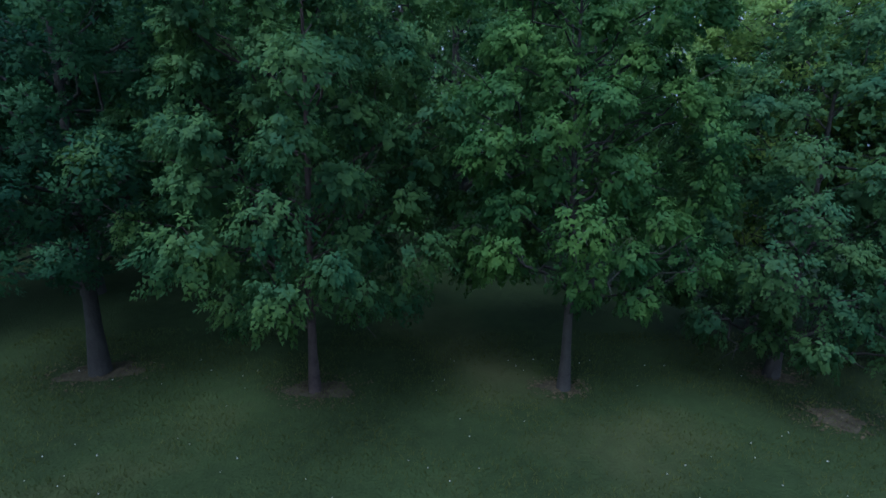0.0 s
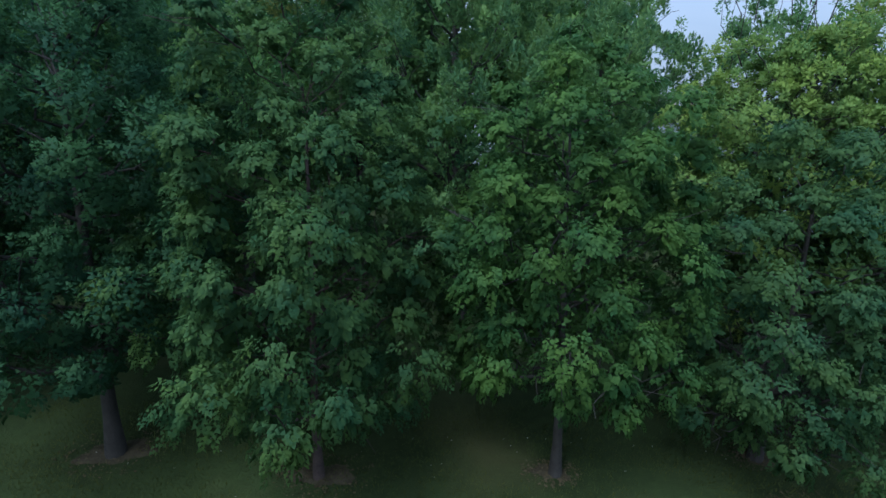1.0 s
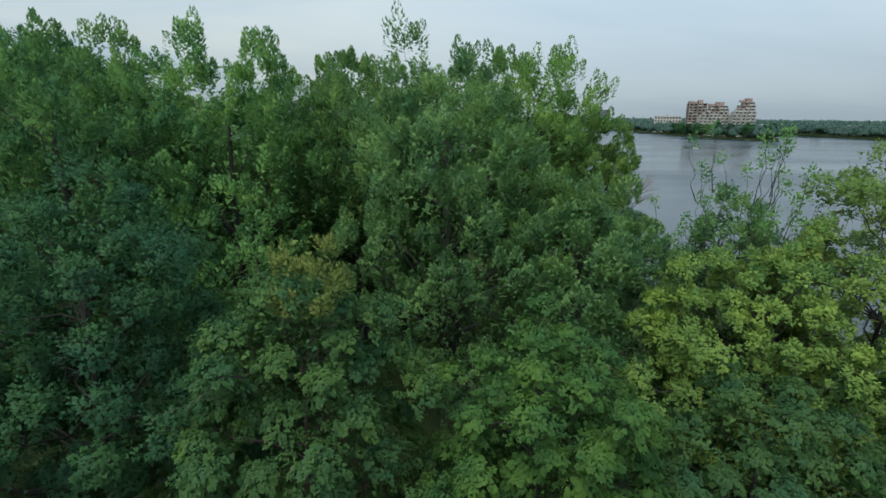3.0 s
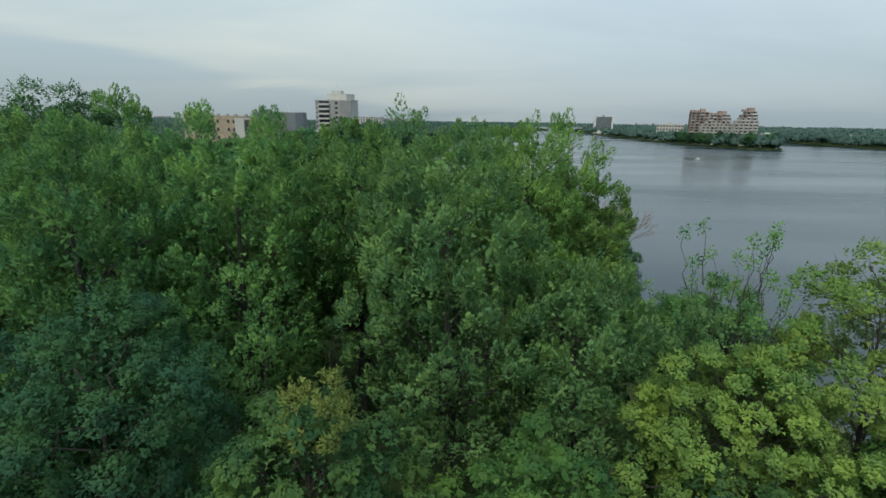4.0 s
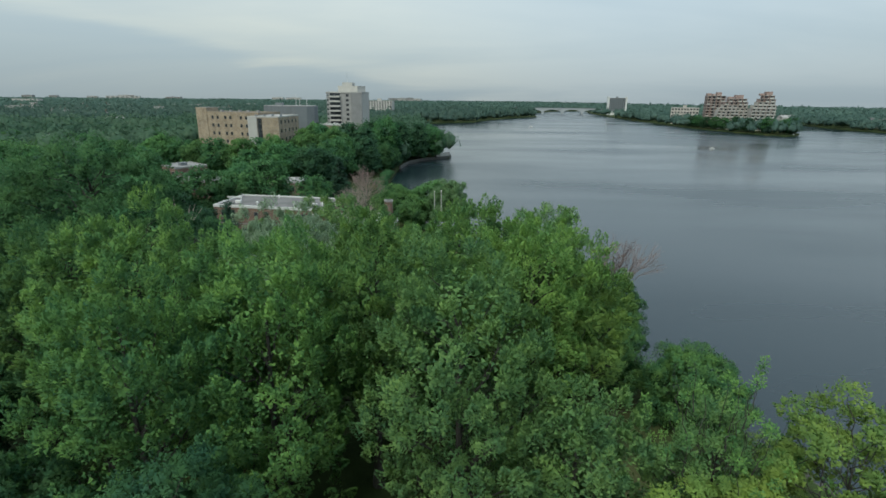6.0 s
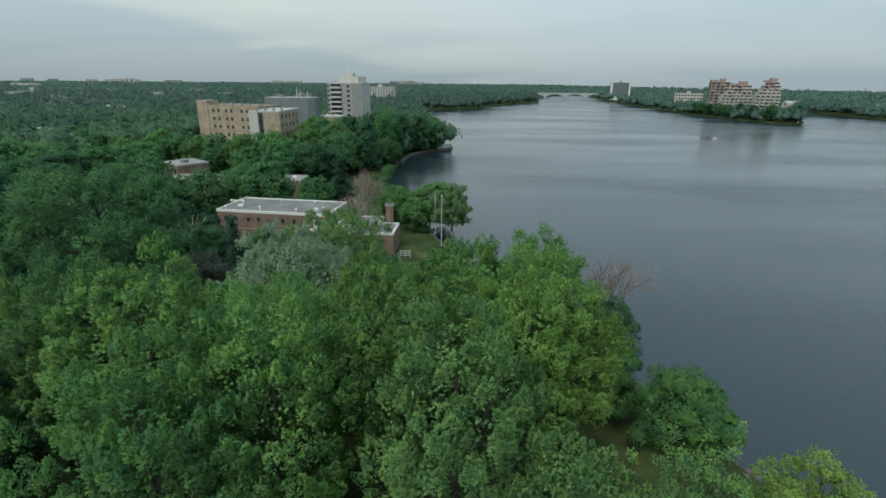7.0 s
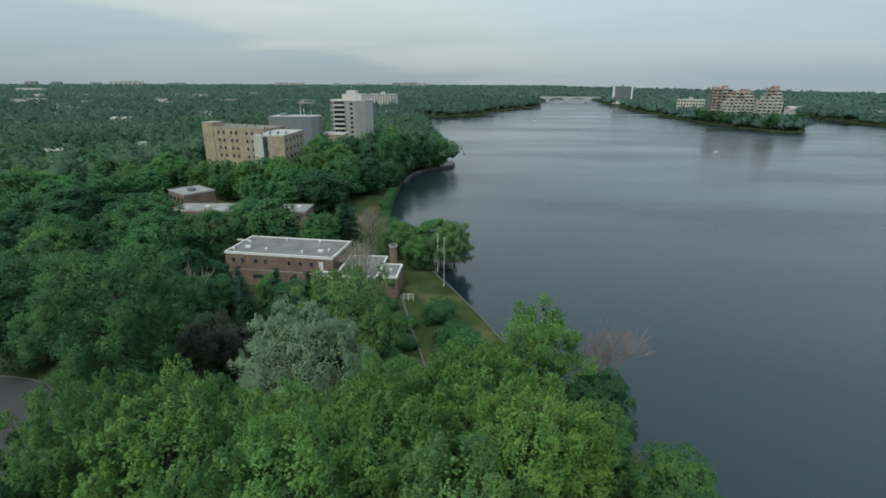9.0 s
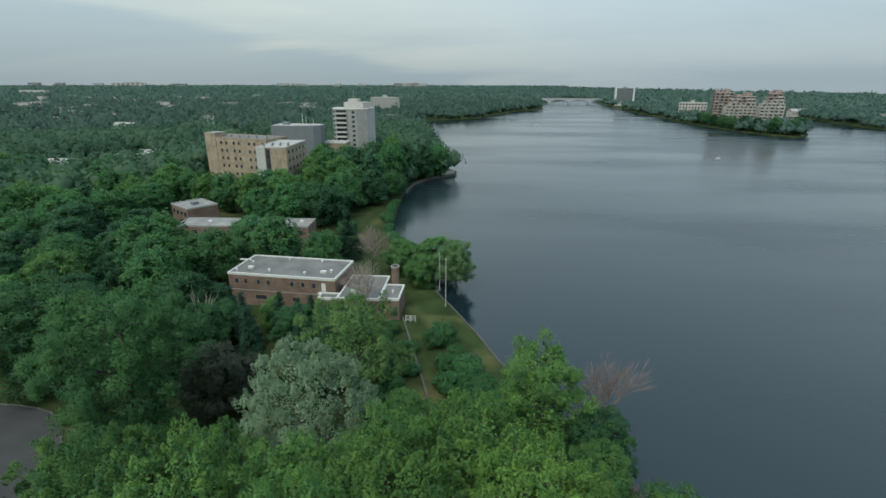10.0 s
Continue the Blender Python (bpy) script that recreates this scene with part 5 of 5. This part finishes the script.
def riprap():
    rng = np.random.default_rng(8)
    vs, fs, o = [], [], 0
    cube = np.array(list(product((-1, 1), (-1, 1), (-1, 1))), float)
    quads = np.array([(0, 1, 3, 2), (4, 6, 7, 5), (0, 4, 5, 1), (2, 3, 7, 6), (0, 2, 6, 4), (1, 5, 7, 3)])
    for yy in np.concatenate([rng.uniform(26, 57, 240), rng.uniform(97, 130, 160)]):
        x = float(bank(yy)) + rng.uniform(-0.5, 0.9)
        r = rng.uniform(0.15, 0.5)
        v = cube * rng.uniform(0.6, 1.0, (8, 3)) * r
        a = rng.uniform(0, 6.28)
        v[:, :2] = v[:, :2] @ np.array([[math.cos(a), -math.sin(a)], [math.sin(a), math.cos(a)]])
        vs.append(v + np.array([x, yy, -0.75 + rng.uniform(-0.2, 0.35)])); fs.append(quads + o); o += 8
    tagged(new("bank_stones", mesh_of("bank_stones", np.concatenate(vs), np.concatenate(fs), M_STONE)), "loose grey boulders along the water's edge", "stones", kind="stuff")


def car_park():
    pts = [(-75, 30), (-43, 31), (-43.6, 40), (-45.6, 45.5), (-47.8, 49.0), (-49.6, 51.4), (-51.6, 53.3), (-53.8, 54.6), (-56.2, 55.3), (-59, 55.7), (-63, 55.9), (-75, 56.2)]
    part("asphalt", prism(pts, -0.1, 0.03), M_ASPHALT, tagged(new("road"), "worn grey asphalt car park with worn kerb", "road", kind="structure"))
    kerb = tagged(new("kerb"), "worn concrete kerb round the car park", "kerb", kind="structure")
    edge = pts[1:]
    for (x0, y0), (x1, y1) in zip(edge, edge[1:]):
        L = math.hypot(x1 - x0, y1 - y0)
        k = part("kerb_stone", box(0, -0.09, -0.1, L, 0.09, 0.15, 0.02), M_STONE, kerb)
        k.matrix_basis = pose(x0, y0, 0, 0, 0, math.degrees(math.atan2(y1 - y0, x1 - x0)))


def path_wall():
    ob = thing("garden_wall", "long low stone wall across the lawn", "wall", pose(-4.4, 59.8, 0, 0, 0, 105.3), kind="")
    for k in range(10):
        part("coping", box(k * 2.6 + 0.01, -0.15, 0.30, k * 2.6 + 2.59, 0.15, 0.38, 0.015), M_STONE, ob)
    part("wall", box(0, -0.12, -0.1, 26, 0.12, 0.3), M_STONE, ob)
    g = thing("gate_rail", "small white tubular rail on the lawn", "rail", pose(-9.6, 83.2, 0))
    for z in (0.45, 0.85, 1.25):
        part("bar", box(-0.9, -0.035, z, 0.9, 0.035, z + 0.07), M_WHITE, g)
    for x in (-0.9, 0.0, 0.9):
        part("post", cylinder(x, 0, -0.1, 1.35, 0.045, sides=8), M_WHITE, g)


def mast(x, y, h, label):
    ob = thing("flag_mast", label, "mast", pose(x, y, 0))
    part("pole", cylinder(0, 0, -0.2, h, 0.085, 0.06, 10), M_PALE, ob)
    part("collar", cylinder(0, 0, 0, 0.25, 0.2, 0.16, 10), M_CONCRETE, ob)
    part("cap", cylinder(0, 0, h, h + 0.14, 0.12, 0.05, 8), M_WHITE, ob)


def bare_tree(x, y, h, spread, label, bark, twig, seed, z=0.0, levels=4):
    """A leafless tree, forking into ever finer twigs."""
    rng = np.random.default_rng(seed)
    ob = thing("bare_tree", label, "tree", pose(x, y, z))
    big, fine = [], []

    def grow(a, d, length, r, level):
        b = a + d * length
        (big if level < 2 else fine).append(tube(bent(a, b, 5, rng, wob=0.035), np.linspace(max(r, 0.011), max(r * 0.62, 0.008), 5), 6 if level < 2 else 4))
        if level >= levels:
            return
        for _ in range(4 if 0 < level < 3 else 3 if level else 6):
            nd = d + rng.normal(0, 0.42, 3) * np.array([spread, spread, 0.6]) + np.array([0, 0, 0.12])
            nd /= np.linalg.norm(nd)
            grow(a + (b - a) * rng.uniform(0.55, 1.0), nd, length * rng.uniform(0.55, 0.8), r * 0.6, level + 1)

    grow(np.array([0, 0, -0.2]), np.array([0.04, 0.02, 1.0]), h * 0.36, 0.009 * h, 0)
    v, f = joined(big)
    part("trunk", mesh_of("trunk", v, f, bark, True), None, ob)
    v, f = joined(fine)
    part("twig_crown", mesh_of("twig_crown", v, f, twig, False), None, ob)


def house(x, y, rz, L, D, h, roof_h, wall, roof, label, flat=False):
    ob = thing("house", label, "house", pose(x, y, 0, 0, 0, rz), "houses among the woods")
    part("wall", box(-L / 2, -D / 2, -0.2, L / 2, D / 2, h), wall, ob)
    bm = bmesh.new()
    if flat:
        add_box(bm, -L / 2 - 0.3, -D / 2 - 0.3, h + 0.005, L / 2 + 0.3, D / 2 + 0.3, h + 0.5)
    else:
        v = [bm.verts.new(p) for p in ((-L / 2 - 0.4, -D / 2 - 0.4, h), (L / 2 + 0.4, -D / 2 - 0.4, h), (L / 2 + 0.4, D / 2 + 0.4, h), (-L / 2 - 0.4, D / 2 + 0.4, h),
                                       (-L / 2 - 0.4, 0, h + roof_h), (L / 2 + 0.4, 0, h + roof_h))]
        for q in ((0, 1, 5, 4), (2, 3, 4, 5), (0, 4, 3), (1, 2, 5), (0, 3, 2, 1)):
            bm.faces.new([v[i] for i in q])
    part("roof", bm, roof, ob)
    n = max(2, int(L / 4))
    for k in range(n):
        window(ob, -L / 2 + (k + 0.5) * L / n, -D / 2, h * 0.6, 1.6, 1.5, -1)
    part("chimney", box(L * 0.2, -0.4, h, L * 0.2 + 0.8, 0.4, h + roof_h + 0.9), M_BRICK, ob)


def skyline():
    rng = np.random.default_rng(14)
    for x, w, h in ((-3330, 90, 62), (-3130, 60, 60), (-2800, 70, 55), (-2590, 230, 60), (-2520, 110, 72), (-2130, 120, 54), (-1450, 90, 60), (-1330, 110, 58), (-980, 50, 52), (-830, 60, 54),
                    (-570, 70, 64), (-490, 60, 66), (-430, 50, 70), (-380, 60, 58)):
        slab_block(x, 3600 + float(rng.uniform(-250, 250)), float(rng.uniform(-20, 20)), w, 26, h * 0.5, M_PALE if rng.uniform() < 0.5 else M_CONCRETE, 7, 6, "distant city block on the skyline", "city blocks on the skyline")


def boat(x, y, rz, L, label):
    ob = thing("boat", label, "boat", pose(x, y, W, 0, 0, rz))
    bm = bmesh.new()
    ring = []
    for t, w in ((0, 0.75), (0.35, 1.0), (0.7, 0.8), (1.0, 0.05)):
        X = (t - 0.5) * L
        b = L * 0.17 * w
        ring.append([bm.verts.new(p) for p in ((X, -b, 0.75), (X, -b * 0.7, -0.15), (X, b * 0.7, -0.15), (X, b, 0.75))])
    for a, b in zip(ring, ring[1:]):
        for q in range(3):
            bm.faces.new((a[q], b[q], b[q + 1], a[q + 1]))
        bm.faces.new((a[3], b[3], b[0], a[0]))
    bm.faces.new(ring[0]); bm.faces.new(ring[-1])
    bmesh.ops.recalc_face_normals(bm, faces=bm.faces)
    part("hull", bm, M_WHITE, ob)
    part("cabin", box(-L * 0.15, -L * 0.1, 0.76, L * 0.15, L * 0.1, 1.5, 0.06), M_WHITE, ob)
    part("windscreen", box(L * 0.151, -L * 0.09, 0.8, L * 0.17, L * 0.09, 1.35), M_GLASS, ob)


def lawn_detail():
    rng = np.random.default_rng(9)
    n = 60000
    p = np.stack([rng.uniform(-13, 14, n), rng.uniform(5.5, 15.5, n), np.zeros(n)], 1)
    patch = np.sin(p[:, 0] * 1.7 + np.sin(p[:, 1] * 1.1) * 2) + np.sin(p[:, 1] * 2.3 + p[:, 0] * 0.6)
    p = p[patch + rng.normal(0, 0.9, n) > -0.5]
    n = len(p)
    axis = rng.normal(0, 0.5, (n, 3)) * np.array([1, 1, 0]) + np.array([0, 0, 1.0])
    v, f = leaves(p, axis, sphere_dirs(n, rng), rng.uniform(0.05, 0.13, n), rng, 0.16, 0.1, True)
    tagged(new("grass", mesh_of("grass", v, f, M_BLADE)), "short uneven lawn grass blades", "grass", kind="stuff")
    n = 240
    p = np.stack([rng.uniform(-11, 13, n), rng.uniform(6, 13.5, n), rng.uniform(0.05, 0.1, n)], 1)
    p = p[np.sin(p[:, 0] * 0.9 + 1) + np.cos(p[:, 1] * 1.4) + rng.normal(0, 0.7, n) > 0.1]
    o = np.array([(1, 0, 0), (-1, 0, 0), (0, 1, 0), (0, -1, 0), (0, 0, 1), (0, 0, -1)], float)
    tri = np.array([(0, 2, 4), (2, 1, 4), (1, 3, 4), (3, 0, 4), (2, 0, 5), (1, 2, 5), (3, 1, 5), (0, 3, 5)])
    v = (p[:, None, :] + o[None] * rng.uniform(0.010, 0.020, (len(p), 1, 1))).reshape(-1, 3)
    f = (np.arange(len(p))[:, None, None] * 6 + tri[None]).reshape(-1, 3)
    tagged(new("clover_flowers", mesh_of("clover_flowers", v, f, M_WHITE)), "tiny white clover heads scattered in the lawn", "flowers", kind="stuff")


def bare_soil(x, y, r, seed):
    """Trodden earth and leaf litter round a trunk, with a broken edge."""
    rng = np.random.default_rng(seed)
    a = np.linspace(0, 2 * np.pi, 40, endpoint=False)
    e = r * (1 + 0.22 * np.sin(2 * a + seed) + 0.15 * np.sin(5 * a + seed * 2) + rng.normal(0, 0.06, 40))
    v = [(x, y, 0.03)] + [(x + q * 1.5 * math.cos(w), y + q * math.sin(w), 0.004) for q, w in zip(e, a)]
    f = [(0, 1 + k, 1 + (k + 1) % 40) for k in range(40)]
    ob = tagged(new("soil_patch", mesh_of("soil_patch", np.array(v), np.array(f), M_SOIL, True)), "bare reddish-brown soil with leaf litter under a maple", "soil", kind="structure")
    n = 240
    q, w = r * 1.9 * np.sqrt(rng.uniform(0, 1, n)), rng.uniform(0, 6.28, n)
    p = np.stack([x + q * 1.5 * np.cos(w), y + q * np.sin(w), np.full(n, 0.045)], 1)
    lv, lf = leaves(p, sphere_dirs(n, rng) * np.array([1, 1, 0.2]), np.tile([0, 0, 1.0], (n, 1)) + rng.normal(0, 0.3, (n, 3)), rng.uniform(0.04, 0.1, n), rng, 0.7)
    part("leaf_litter", mesh_of("leaf_litter", lv, lf, M_LITTER), None, ob)


M_SOIL = material("bare_soil", (0.066, 0.058, 0.038), rough=1.0, spec=0.05, var=0.4, scale=2.5, scale2=16, bump=0.03)
M_LITTER = material("dry_leaves", (0.090, 0.072, 0.042), rough=0.9, spec=0.1, var=0.4, scale=5)
for sx, sy, sr in ((-9.3, 12.7, 0.6), (-3.1, 11.9, 0.5), (3.1, 12.1, 0.3), (9.2, 12.8, 0.35), (9.4, 10.8, 0.4)):
    bare_soil(sx, sy, sr, int(sx * 3) % 17)
M_BLADE = leaf_material("grass_blades", (0.052, 0.072, 0.020), (0.125, 0.132, 0.034), clump=0.5)
seawall()
cove_wall()
riprap()
car_park()
path_wall()
mast(-3.6, 90.5, 9.6, "tall thin white mast on the river bank")
mast(-5.3, 98.5, 8.0, "thin white mast behind a tree")
bare_tree(16.7, 52.6, 13.3, 0.68, "reddish leafless tree on the river bank", M_TWIG_RED, M_TWIG_RED, 71, -0.2, 5)
bare_tree(-17.2, 81.2, 14.5, 0.95, "grey leafless tree beside the brick annex", M_TWIG_RED, M_BARK_PALE, 72, 0, 5)
bare_tree(-20.5, 103.5, 14.0, 1.1, "brownish leafless tree behind the brick building", M_BARK, M_TWIG_RED, 73, 0, 5)
bare_tree(-41.3, 70.0, 16.0, 0.45, "pale dead tree top standing above the foliage", M_BARK_PALE, M_BARK_PALE, 74, 0, 2)
for hx, hy, hr, hl, hw in ((-459, 760, 8, 22, 10), (-432, 760, -5, 18, 10), (-442, 797, 4, 24, 10), (-366, 838, 10, 26, 11), (-400, 490, 6, 26, 12), (-276, 398, -8, 18, 10), (-172, 206, 12, 11, 8)):
    house(hx, hy, hr, hl, hw, 7.5, 2.8, M_PALE, M_ROOF_PALE, "pale house with light roof among the trees", flat=hl > 20)
house(-167, 254, 20, 26, 22, 6.2, 0.8, M_PALE, M_ROOF_PALE, "wide hall with bright white flat roof", flat=True)
house(-1240, 1420, 5, 70, 20, 17, 0.8, M_PALE, M_ROOF_PALE, "long pale hall far off in the woods", flat=True)
house(420, 690, 10, 24, 10, 7, 3, M_PALE, M_ROOF_PALE, "pale house on the opposite shore")
house(436, 560, -30, 22, 12, 8, 3, M_TAN, M_ROOF, "tan brick house on the opposite shore")
skyline()
roof_rng = np.random.default_rng(33)
for _ in range(34):
    ry = float(roof_rng.uniform(340, 1300))
    rx = -ry * float(roof_rng.uniform(0.16, 0.95))
    if inside(np.array([rx]), np.array([ry]), ISLE)[0] or rx > float(bank(ry)) - 25:
        continue
    house(rx, ry, float(roof_rng.uniform(-30, 30)), float(roof_rng.uniform(12, 30)), 10, float(roof_rng.uniform(9, 13)), 2.2, M_PALE, M_ROOF_PALE, "pale flat-roofed house rising out of the woods", flat=True)
boat(144.7, 302.6, 8, 2.9, "small white motor boat on the open river")
boat(68, 532, -20, 4.0, "tiny white boat far up the river")
boat(275, 440, 80, 4.5, "small white boat moored under the island trees")
lawn_detail()
